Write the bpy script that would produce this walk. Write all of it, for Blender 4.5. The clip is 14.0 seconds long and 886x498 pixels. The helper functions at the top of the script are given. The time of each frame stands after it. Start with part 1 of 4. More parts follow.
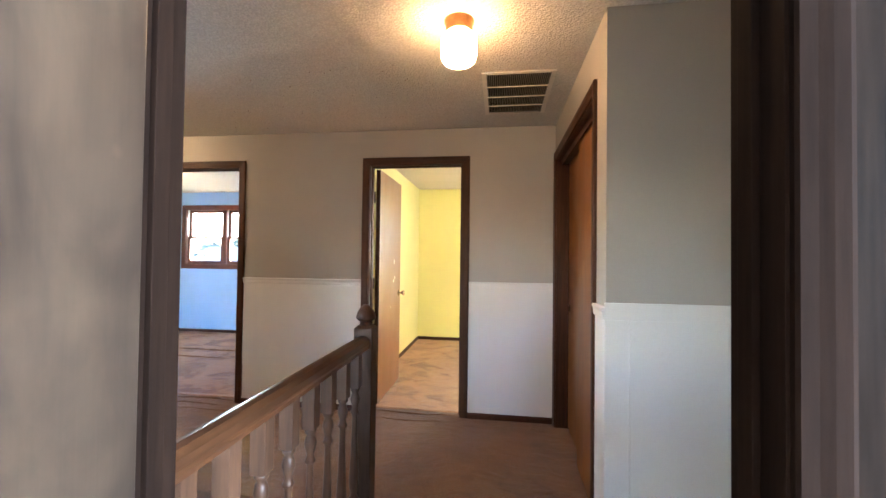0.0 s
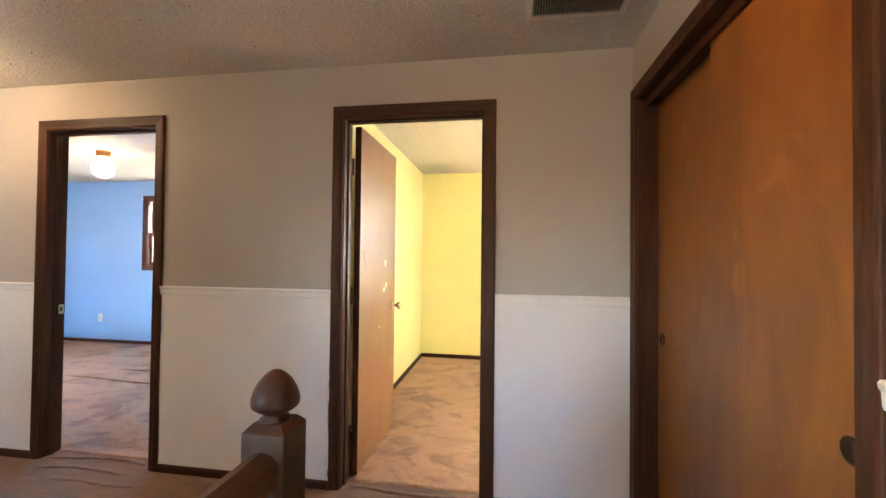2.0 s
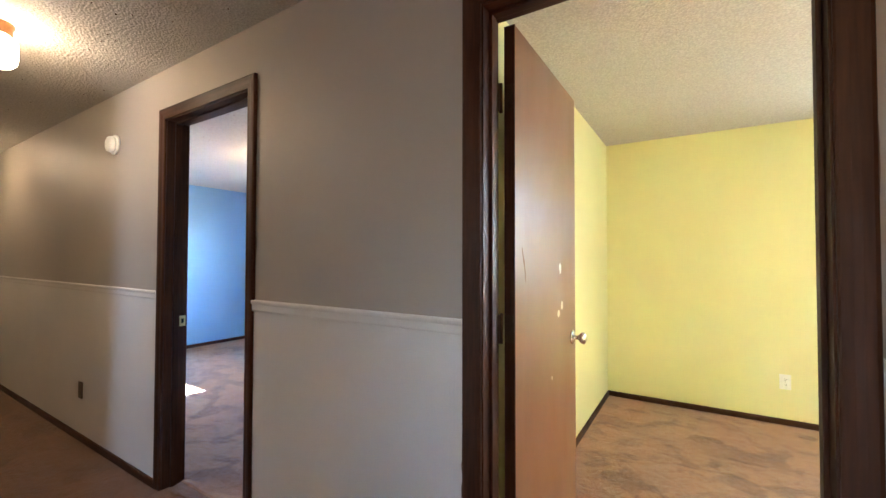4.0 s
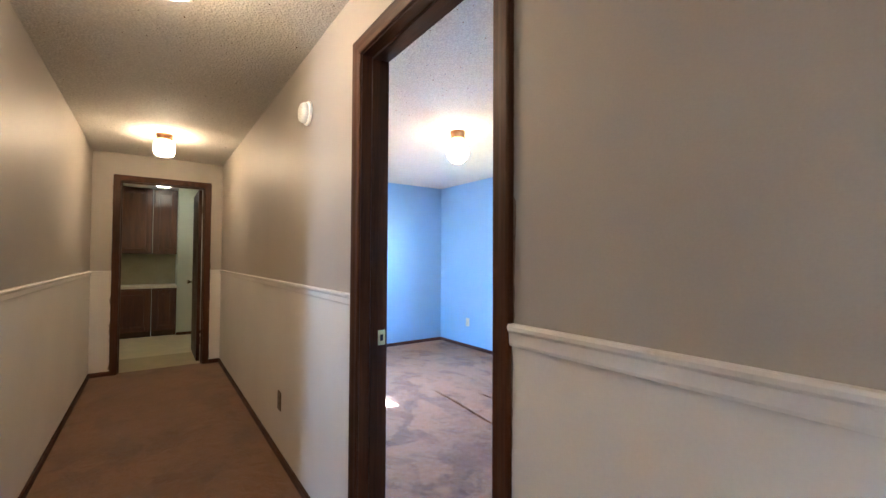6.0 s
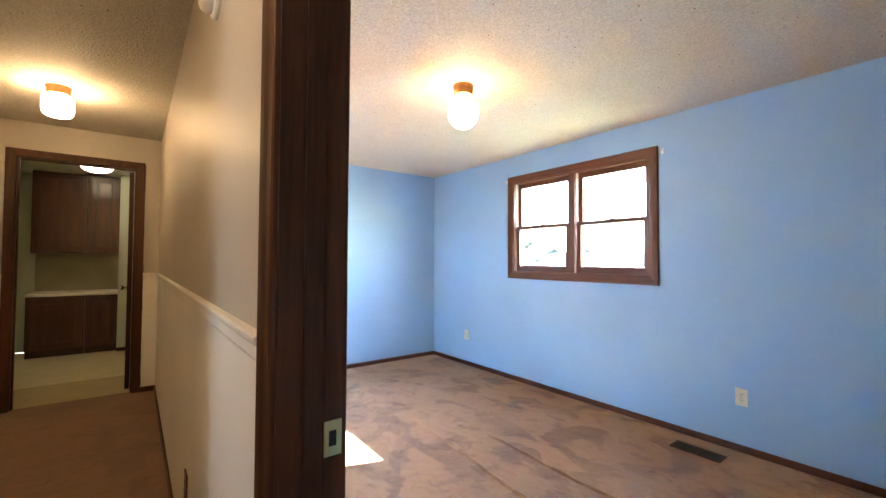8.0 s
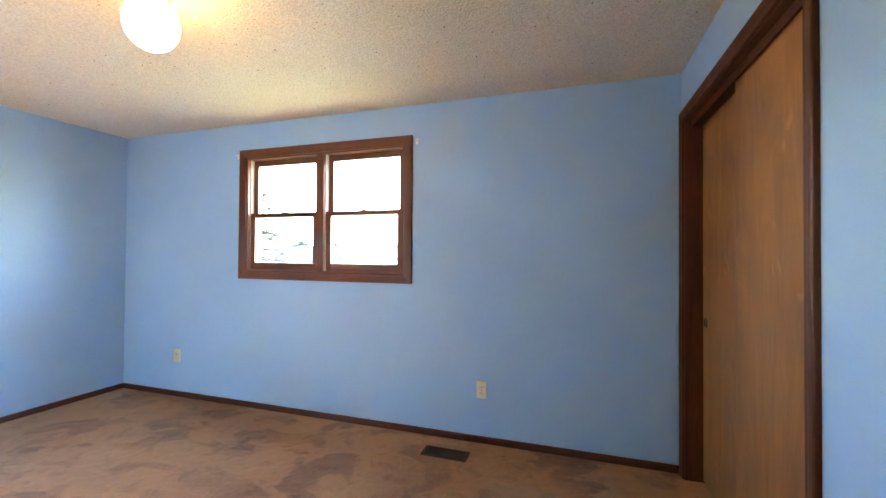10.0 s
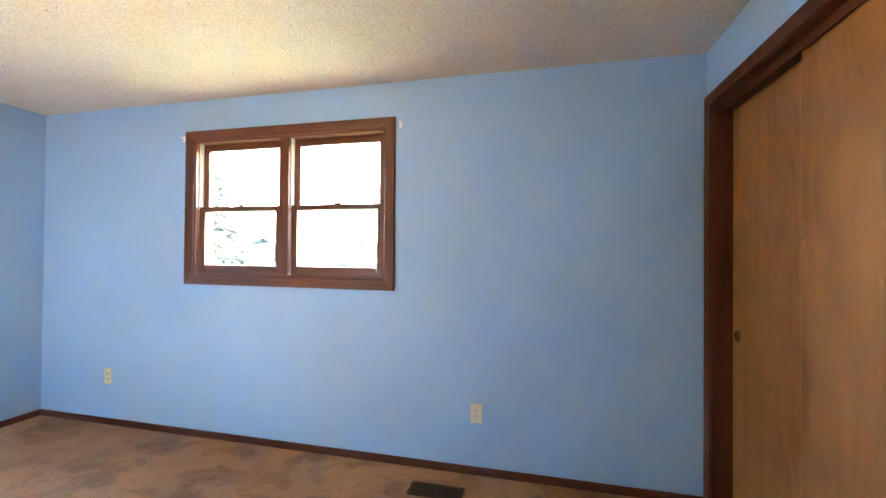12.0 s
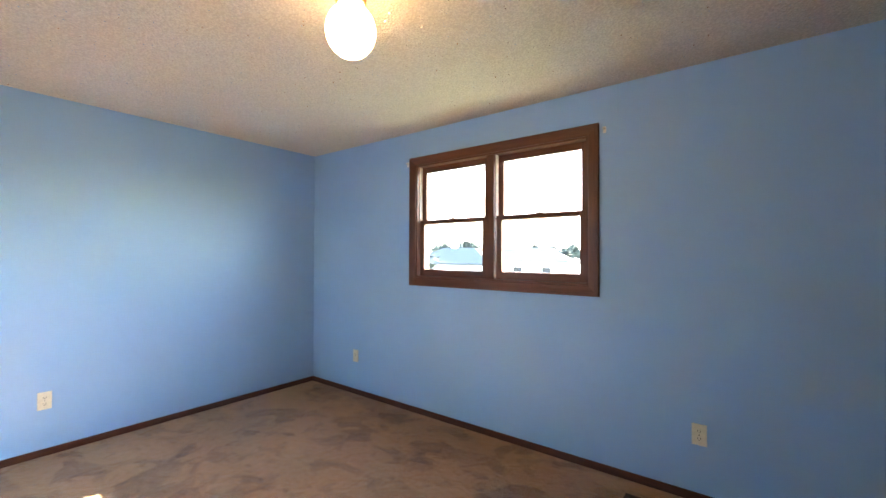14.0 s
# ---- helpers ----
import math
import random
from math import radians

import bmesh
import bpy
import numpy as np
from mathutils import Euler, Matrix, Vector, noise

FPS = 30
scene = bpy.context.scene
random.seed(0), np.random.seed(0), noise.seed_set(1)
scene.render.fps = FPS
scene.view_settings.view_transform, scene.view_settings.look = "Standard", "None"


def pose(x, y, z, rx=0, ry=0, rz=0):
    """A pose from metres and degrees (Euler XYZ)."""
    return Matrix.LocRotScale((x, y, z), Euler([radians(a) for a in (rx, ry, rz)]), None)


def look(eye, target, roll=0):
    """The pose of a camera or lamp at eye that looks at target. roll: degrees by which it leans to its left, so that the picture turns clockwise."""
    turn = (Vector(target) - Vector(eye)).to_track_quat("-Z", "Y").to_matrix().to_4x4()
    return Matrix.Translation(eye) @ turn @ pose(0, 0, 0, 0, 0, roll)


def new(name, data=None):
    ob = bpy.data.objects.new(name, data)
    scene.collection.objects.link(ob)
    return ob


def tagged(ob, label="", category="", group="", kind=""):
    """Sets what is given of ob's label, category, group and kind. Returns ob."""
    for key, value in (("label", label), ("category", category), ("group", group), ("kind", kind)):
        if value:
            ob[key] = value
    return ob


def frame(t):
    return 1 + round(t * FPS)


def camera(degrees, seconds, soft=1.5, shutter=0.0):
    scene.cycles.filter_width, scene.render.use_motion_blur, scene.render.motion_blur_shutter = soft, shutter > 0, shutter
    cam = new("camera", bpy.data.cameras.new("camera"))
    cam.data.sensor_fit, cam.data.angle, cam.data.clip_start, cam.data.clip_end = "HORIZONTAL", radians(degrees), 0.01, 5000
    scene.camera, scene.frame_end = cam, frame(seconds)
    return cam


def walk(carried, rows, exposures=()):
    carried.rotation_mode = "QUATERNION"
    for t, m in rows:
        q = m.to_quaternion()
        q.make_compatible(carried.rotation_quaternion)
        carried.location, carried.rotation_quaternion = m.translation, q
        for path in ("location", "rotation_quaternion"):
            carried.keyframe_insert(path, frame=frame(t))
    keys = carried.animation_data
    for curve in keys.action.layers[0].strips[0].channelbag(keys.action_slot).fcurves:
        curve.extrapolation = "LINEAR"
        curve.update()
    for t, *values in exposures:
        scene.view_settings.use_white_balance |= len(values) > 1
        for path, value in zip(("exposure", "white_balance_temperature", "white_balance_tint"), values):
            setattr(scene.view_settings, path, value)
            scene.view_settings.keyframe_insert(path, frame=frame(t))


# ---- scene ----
cam = camera(95.1, 14.0)
PATH = [
    (0, (0.109, -3.274, 1.291), (-0.164, -1.293, 1.328), 0.7),
    (0.5, (0.054, -3.029, 1.287), (-0.215, -1.047, 1.32), 0.4),
    (1, (-0.001, -2.76, 1.291), (-0.274, -0.779, 1.325), 0.5),
    (1.5, (-0.057, -2.452, 1.287), (-0.348, -0.474, 1.323), 0.6),
    (2, (-0.074, -2.131, 1.284), (-0.381, -0.155, 1.319), 0.6),
    (2.2, (-0.074, -1.996, 1.292), (-0.417, -0.026, 1.322), 0.4),
    (4.3, (-0.546, -1.011, 1.277), (-1.743, 0.591, 1.319), 0.3),
    (4.5, (-0.638, -0.968, 1.286), (-1.92, 0.566, 1.325), 0.4),
    (5, (-0.898, -0.862, 1.261), (-2.328, 0.536, 1.303), 0.3),
    (5.5, (-1.164, -0.743, 1.245), (-2.705, 0.532, 1.289), 0.2),
    (5.7, (-1.271, -0.7, 1.238), (-2.858, 0.515, 1.285), 0.3),
    (6, (-1.441, -0.662, 1.234), (-3.068, 0.5, 1.282), 0.3),
    (6.5, (-1.702, -0.6, 1.24), (-3.338, 0.548, 1.287), 0.3),
    (7, (-1.936, -0.474, 1.225), (-3.571, 0.677, 1.273), 0.3),
    (7.2, (-2.019, -0.416, 1.22), (-3.652, 0.738, 1.27), 0.3),
    (9.3, (-2.49, 0.151, 1.219), (-3.645, 1.783, 1.264), 0.5),
    (9.5, (-2.534, 0.193, 1.233), (-3.54, 1.922, 1.274), 0.6),
    (10, (-2.595, 0.302, 1.246), (-3.217, 2.203, 1.274), 0.4),
    (10.5, (-2.622, 0.451, 1.225), (-3.041, 2.407, 1.249), 0.4),
    (11, (-2.677, 0.602, 1.232), (-3.066, 2.563, 1.256), 0.5),
    (11.5, (-2.776, 0.65, 1.261), (-3.17, 2.611, 1.275), 0.5),
    (12, (-2.843, 0.649, 1.268), (-3.31, 2.594, 1.288), 0.5),
    (12.5, (-2.903, 0.622, 1.285), (-3.542, 2.517, 1.306), 0.4),
    (13, (-2.958, 0.568, 1.279), (-3.798, 2.383, 1.312), 0.4),
    (13.5, (-2.97, 0.513, 1.255), (-4.008, 2.222, 1.304), 0.5),
    (14, (-2.972, 0.441, 1.286), (-4.185, 2.031, 1.318), 0.2),
]
EXPOSURES = [(0.0, 6.45, 5850, 16), (1.0, 6.45, 5850, 16), (2.2, 6.55, 5950, 16), (4.3, 6.05, 5100, 13), (5.5, 6.45, 5000, 12), (6.5, 6.55, 5300, 12), (7.2, 6.55, 5650, 12), (9.3, 5.8, 7500, 14), (10.0, 6.05, 7050, 14), (11.0, 6.3, 7050, 13), (12.0, 6.3, 7100, 13), (13.0, 5.9, 7050, 14), (13.5, 5.65, 6950, 14), (14.0, 5.4, 6900, 13)]
walk(cam, [(t, look(eye, target, roll)) for t, eye, target, roll in PATH], EXPOSURES)

# ---- world, sun, large lights ----
SUN_DIR = Vector((0.66, 1.975, 1.195)).normalized()
world = bpy.data.worlds.new("world")
scene.world = world
world.use_nodes = True
sky = world.node_tree.nodes.new("ShaderNodeTexSky")
sky.sky_type, sky.sun_disc = "NISHITA", False
sky.dust_density, sky.air_density = 0.3, 1.0
sky.sun_elevation = math.asin(SUN_DIR.z)
sky.sun_rotation = math.atan2(SUN_DIR.x, SUN_DIR.y)
back = world.node_tree.nodes["Background"]
back.inputs["Strength"].default_value = 0.15
world.node_tree.links.new(sky.outputs[0], back.inputs["Color"])
sun = new("sun", bpy.data.lights.new("sun", "SUN"))
sun.data.energy, sun.data.angle, sun.data.color = 5.0, radians(0.6), (1.0, 0.93, 0.82)
sun.matrix_world = look(SUN_DIR * 30, (0, 0, 0))


def window_light(name, eye, target, w, h, watts, color):
    ob = new(name, bpy.data.lights.new(name, "AREA"))
    ob.data.shape, ob.data.size, ob.data.size_y = "RECTANGLE", w, h
    ob.data.energy, ob.data.color = watts, color
    ob.matrix_world = look(eye, target)
    return ob


# ---- materials ----
def mat(name, color, rough=0.6, metal=0.0, vary=0.12, scale=3.0, bump=0.0, bscale=60.0, stretch=(1, 1, 1), spec=0.5, fine=0.06, coat=0.0):
    m = bpy.data.materials.new(name)
    m.use_nodes = True
    nt = m.node_tree
    b = nt.nodes["Principled BSDF"]
    b.inputs["Roughness"].default_value, b.inputs["Metallic"].default_value = rough, metal
    b.inputs["Specular IOR Level"].default_value = spec
    b.inputs["Coat Weight"].default_value, b.inputs["Coat Roughness"].default_value = coat, 0.15
    tc = nt.nodes.new("ShaderNodeTexCoord")
    mp = nt.nodes.new("ShaderNodeMapping")
    mp.inputs["Scale"].default_value = stretch
    nt.links.new(tc.outputs["Object"], mp.inputs["Vector"])
    n1 = nt.nodes.new("ShaderNodeTexNoise")
    n1.inputs["Scale"].default_value, n1.inputs["Detail"].default_value = scale, 5
    n2 = nt.nodes.new("ShaderNodeTexNoise")
    n2.inputs["Scale"].default_value, n2.inputs["Detail"].default_value = bscale, 3
    nt.links.new(mp.outputs[0], n1.inputs["Vector"])
    nt.links.new(mp.outputs[0], n2.inputs["Vector"])
    r1 = nt.nodes.new("ShaderNodeMapRange")
    r1.inputs["From Min"].default_value, r1.inputs["From Max"].default_value = 0.3, 0.7
    r1.inputs["To Min"].default_value, r1.inputs["To Max"].default_value = 1 - vary, 1 + vary
    r2 = nt.nodes.new("ShaderNodeMapRange")
    r2.inputs["From Min"].default_value, r2.inputs["From Max"].default_value = 0.3, 0.7
    r2.inputs["To Min"].default_value, r2.inputs["To Max"].default_value = 1 - fine, 1 + fine
    nt.links.new(n1.outputs[0], r1.inputs[0])
    nt.links.new(n2.outputs[0], r2.inputs[0])
    mul = nt.nodes.new("ShaderNodeMath")
    mul.operation = "MULTIPLY"
    nt.links.new(r1.outputs[0], mul.inputs[0])
    nt.links.new(r2.outputs[0], mul.inputs[1])
    mix = nt.nodes.new("ShaderNodeVectorMath")
    mix.operation = "SCALE"
    mix.inputs[0].default_value = color
    nt.links.new(mul.outputs[0], mix.inputs["Scale"])
    nt.links.new(mix.outputs[0], b.inputs["Base Color"])
    if bump:
        bp = nt.nodes.new("ShaderNodeBump")
        bp.inputs["Strength"].default_value, bp.inputs["Distance"].default_value = 1.0, bump
        nt.links.new(n2.outputs[0], bp.inputs["Height"])
        nt.links.new(bp.outputs[0], b.inputs["Normal"])
    return m


def wood(name, dark, light, axis="z", rough=0.4, scale=9.0, coat=0.0, along=0.07, fine=0.35, spec=0.35, worn=1.0):
    m = bpy.data.materials.new(name)
    m.use_nodes = True
    nt = m.node_tree
    b = nt.nodes["Principled BSDF"]
    b.inputs["Roughness"].default_value = rough
    b.inputs["Specular IOR Level"].default_value = spec
    b.inputs["Coat Weight"].default_value, b.inputs["Coat Roughness"].default_value = coat, 0.25
    tc = nt.nodes.new("ShaderNodeTexCoord")
    mp = nt.nodes.new("ShaderNodeMapping")
    s = [1.0, 1.0, 1.0]
    s["xyz".index(axis)] = along
    mp.inputs["Scale"].default_value = s
    nt.links.new(tc.outputs["Object"], mp.inputs["Vector"])
    info = nt.nodes.new("ShaderNodeObjectInfo")
    add = nt.nodes.new("ShaderNodeVectorMath")
    sc = nt.nodes.new("ShaderNodeMath")
    sc.operation, sc.inputs[1].default_value = "MULTIPLY", 17.0
    nt.links.new(info.outputs["Random"], sc.inputs[0])
    nt.links.new(mp.outputs[0], add.inputs[0])
    nt.links.new(sc.outputs[0], add.inputs[1])
    n1 = nt.nodes.new("ShaderNodeTexNoise")
    n1.inputs["Scale"].default_value, n1.inputs["Detail"].default_value, n1.inputs["Distortion"].default_value = scale, 4, 1.2
    n2 = nt.nodes.new("ShaderNodeTexNoise")
    n2.inputs["Scale"].default_value, n2.inputs["Detail"].default_value = scale * 14, 3
    nt.links.new(add.outputs[0], n1.inputs["Vector"])
    nt.links.new(add.outputs[0], n2.inputs["Vector"])
    mx = nt.nodes.new("ShaderNodeMix")
    mx.data_type, mx.inputs[0].default_value = "FLOAT", fine
    nt.links.new(n1.outputs[0], mx.inputs[2])
    nt.links.new(n2.outputs[0], mx.inputs[3])
    ramp = nt.nodes.new("ShaderNodeValToRGB")
    ramp.color_ramp.elements[0].position, ramp.color_ramp.elements[1].position = 0.34, 0.66
    ramp.color_ramp.elements[0].color, ramp.color_ramp.elements[1].color = (*dark, 1), (*light, 1)
    nt.links.new(mx.outputs[0], ramp.inputs[0])
    nt.links.new(ramp.outputs[0], b.inputs["Base Color"])
    wear = nt.nodes.new("ShaderNodeTexNoise")
    wear.inputs["Scale"].default_value, wear.inputs["Detail"].default_value = 3.0, 6
    nt.links.new(tc.outputs["Object"], wear.inputs["Vector"])
    wr = nt.nodes.new("ShaderNodeMapRange")
    wr.inputs["From Min"].default_value, wr.inputs["From Max"].default_value = 0.1, 0.9
    wr.inputs["To Min"].default_value, wr.inputs["To Max"].default_value = rough * (1 - 0.2 * worn), min(1.0, rough * (1 + 0.4 * worn))
    nt.links.new(wear.outputs[0], wr.inputs[0])
    nt.links.new(wr.outputs[0], b.inputs["Roughness"])
    bp = nt.nodes.new("ShaderNodeBump")
    bp.inputs["Strength"].default_value, bp.inputs["Distance"].default_value = 0.3, 0.001
    nt.links.new(n2.outputs[0], bp.inputs["Height"])
    nt.links.new(bp.outputs[0], b.inputs["Normal"])
    return m


def carpet(name, dark, light, trodden=0.62):
    """Cut pile with trodden strokes of turned nap and small tufts."""
    m = bpy.data.materials.new(name)
    m.use_nodes = True
    nt = m.node_tree
    b = nt.nodes["Principled BSDF"]
    b.inputs["Roughness"].default_value, b.inputs["Specular IOR Level"].default_value = 1.0, 0.1
    b.inputs["Sheen Weight"].default_value, b.inputs["Sheen Roughness"].default_value = 0.25, 0.6
    tc = nt.nodes.new("ShaderNodeTexCoord")

    def noise(scale, detail, distortion=0.0, source=None, rough=0.5):
        n = nt.nodes.new("ShaderNodeTexNoise")
        n.inputs["Scale"].default_value, n.inputs["Detail"].default_value = scale, detail
        n.inputs["Distortion"].default_value, n.inputs["Roughness"].default_value = distortion, rough
        nt.links.new(source or tc.outputs["Object"], n.inputs["Vector"])
        return n.outputs[0]

    def steps(value, lo, hi, to_lo=0.0, to_hi=1.0):
        r = nt.nodes.new("ShaderNodeMapRange")
        r.interpolation_type = "SMOOTHSTEP"
        r.inputs["From Min"].default_value, r.inputs["From Max"].default_value = lo, hi
        r.inputs["To Min"].default_value, r.inputs["To Max"].default_value = to_lo, to_hi
        nt.links.new(value, r.inputs[0])
        return r.outputs[0]

    def math_of(op, a, c):
        n = nt.nodes.new("ShaderNodeMath")
        n.operation = op
        for k, v in enumerate((a, c)):
            if isinstance(v, float):
                n.inputs[k].default_value = v
            else:
                nt.links.new(v, n.inputs[k])
        return n.outputs[0]

    turn = nt.nodes.new("ShaderNodeMapping")
    turn.inputs["Rotation"].default_value = (0, 0, radians(-28))
    turn.inputs["Scale"].default_value = (0.8, 1.1, 1.0)
    nt.links.new(tc.outputs["Object"], turn.inputs["Vector"])
    strokes = steps(noise(3.4, 4, 0.6, turn.outputs[0], 0.5), 0.49, 0.575)
    scuffs = steps(noise(6.5, 3, 0.4, None, 0.55), 0.57, 0.63)
    large = steps(noise(1.1, 3), 0.3, 0.7)
    mottle = noise(28.0, 4, 0.3, None, 0.65)
    fine = noise(260.0, 2)
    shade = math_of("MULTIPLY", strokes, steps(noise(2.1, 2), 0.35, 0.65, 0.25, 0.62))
    shade = math_of("ADD", shade, math_of("MULTIPLY", scuffs, 0.28))
    tone = math_of("SUBTRACT", 0.62, math_of("MULTIPLY", shade, trodden))
    tone = math_of("ADD", tone, math_of("MULTIPLY", math_of("SUBTRACT", large, 0.5), 0.20))
    tone = math_of("ADD", tone, math_of("MULTIPLY", math_of("SUBTRACT", mottle, 0.5), 0.55))
    tone = math_of("ADD", tone, math_of("MULTIPLY", math_of("SUBTRACT", fine, 0.5), 0.45))
    ramp = nt.nodes.new("ShaderNodeValToRGB")
    ramp.color_ramp.elements[0].position, ramp.color_ramp.elements[1].position = 0.08, 0.80
    ramp.color_ramp.elements[0].color, ramp.color_ramp.elements[1].color = (*dark, 1), (*light, 1)
    nt.links.new(tone, ramp.inputs[0])
    nt.links.new(ramp.outputs[0], b.inputs["Base Color"])
    normal = None
    for height, strength, distance in ((noise(7.0, 5, 1.0, None, 0.6), 0.9, 0.020), (mottle, 0.7, 0.007), (fine, 0.8, 0.006)):
        bp = nt.nodes.new("ShaderNodeBump")
        bp.inputs["Strength"].default_value, bp.inputs["Distance"].default_value = strength, distance
        nt.links.new(height, bp.inputs["Height"])
        if normal:
            nt.links.new(normal, bp.inputs["Normal"])
        normal = bp.outputs[0]
    nt.links.new(normal, b.inputs["Normal"])
    return m


def flame_veneer(name, dark, light, rough, coat, contrast=1.0, tall=0.42):
    """Rotary-cut flush veneer: vertical leaves of slightly different tone, cloudy flame figure, pale flecks."""
    m = bpy.data.materials.new(name)
    m.use_nodes = True
    nt = m.node_tree
    b = nt.nodes["Principled BSDF"]
    b.inputs["Specular IOR Level"].default_value = 0.35
    b.inputs["Coat Weight"].default_value, b.inputs["Coat Roughness"].default_value = coat, 0.3
    tc = nt.nodes.new("ShaderNodeTexCoord")
    info = nt.nodes.new("ShaderNodeObjectInfo")
    off = nt.nodes.new("ShaderNodeVectorMath")
    off.operation, off.inputs[1].default_value = "MULTIPLY_ADD", (3.0, 0.0, 5.0)
    nt.links.new(info.outputs["Random"], off.inputs[0])
    nt.links.new(tc.outputs["Object"], off.inputs[2])

    def noise(scale, detail, stretch, distortion, rough_of=0.5):
        mp = nt.nodes.new("ShaderNodeMapping")
        mp.inputs["Scale"].default_value = stretch
        nt.links.new(off.outputs[0], mp.inputs["Vector"])
        n = nt.nodes.new("ShaderNodeTexNoise")
        n.inputs["Scale"].default_value, n.inputs["Detail"].default_value = scale, detail
        n.inputs["Distortion"].default_value, n.inputs["Roughness"].default_value = distortion, rough_of
        nt.links.new(mp.outputs[0], n.inputs["Vector"])
        return n.outputs[0]

    def math_of(op, a, c):
        n = nt.nodes.new("ShaderNodeMath")
        n.operation = op
        for k, v in enumerate((a, c)):
            if isinstance(v, float):
                n.inputs[k].default_value = v
            else:
                nt.links.new(v, n.inputs[k])
        return n.outputs[0]

    sep = nt.nodes.new("ShaderNodeSeparateXYZ")
    nt.links.new(off.outputs[0], sep.inputs[0])
    leaf_no = math_of("FLOOR", math_of("MULTIPLY", sep.outputs[0], 4.6), 0.0)
    rnd = nt.nodes.new("ShaderNodeTexWhiteNoise")
    rnd.noise_dimensions = "1D"
    nt.links.new(leaf_no, rnd.inputs["W"])
    cloud = noise(2.4, 4, (1.0, 1.0, tall), 1.6)
    flame = noise(5.5, 5, (1.0, 1.0, tall * 0.55), 2.6, 0.6)
    grain = noise(150.0, 2, (1.0, 1.0, 0.05), 0.2)
    fleck = nt.nodes.new("ShaderNodeMapRange")
    fleck.inputs["From Min"].default_value, fleck.inputs["From Max"].default_value = 0.66, 0.74
    nt.links.new(noise(7.0, 2, (1.0, 1.0, 0.7), 1.2), fleck.inputs[0])
    v = math_of("MULTIPLY", math_of("SUBTRACT", cloud, 0.5), 1.3 * contrast)
    v = math_of("ADD", v, math_of("MULTIPLY", math_of("SUBTRACT", flame, 0.5), 0.9 * contrast))
    v = math_of("ADD", v, math_of("MULTIPLY", math_of("SUBTRACT", grain, 0.5), 0.18))
    v = math_of("ADD", v, math_of("MULTIPLY", math_of("SUBTRACT", rnd.outputs[0], 0.5), 0.22))
    v = math_of("ADD", v, math_of("MULTIPLY", fleck.outputs[0], 0.35 * contrast))
    ramp = nt.nodes.new("ShaderNodeValToRGB")
    ramp.color_ramp.elements[0].position, ramp.color_ramp.elements[1].position = 0.0, 1.0
    ramp.color_ramp.elements[0].color, ramp.color_ramp.elements[1].color = (*dark, 1), (*light, 1)
    nt.links.new(math_of("ADD", v, 0.5), ramp.inputs[0])
    nt.links.new(ramp.outputs[0], b.inputs["Base Color"])
    wr = nt.nodes.new("ShaderNodeMapRange")
    wr.inputs["From Min"].default_value, wr.inputs["From Max"].default_value = 0.3, 0.7
    wr.inputs["To Min"].default_value, wr.inputs["To Max"].default_value = rough * 0.85, rough * 1.25
    nt.links.new(cloud, wr.inputs[0])
    nt.links.new(wr.outputs[0], b.inputs["Roughness"])
    bp = nt.nodes.new("ShaderNodeBump")
    bp.inputs["Strength"].default_value, bp.inputs["Distance"].default_value = 0.2, 0.003
    nt.links.new(cloud, bp.inputs["Height"])
    bp2 = nt.nodes.new("ShaderNodeBump")
    bp2.inputs["Strength"].default_value, bp2.inputs["Distance"].default_value = 0.25, 0.0008
    nt.links.new(grain, bp2.inputs["Height"])
    nt.links.new(bp.outputs[0], bp2.inputs["Normal"])
    nt.links.new(bp2.outputs[0], b.inputs["Normal"])
    return m


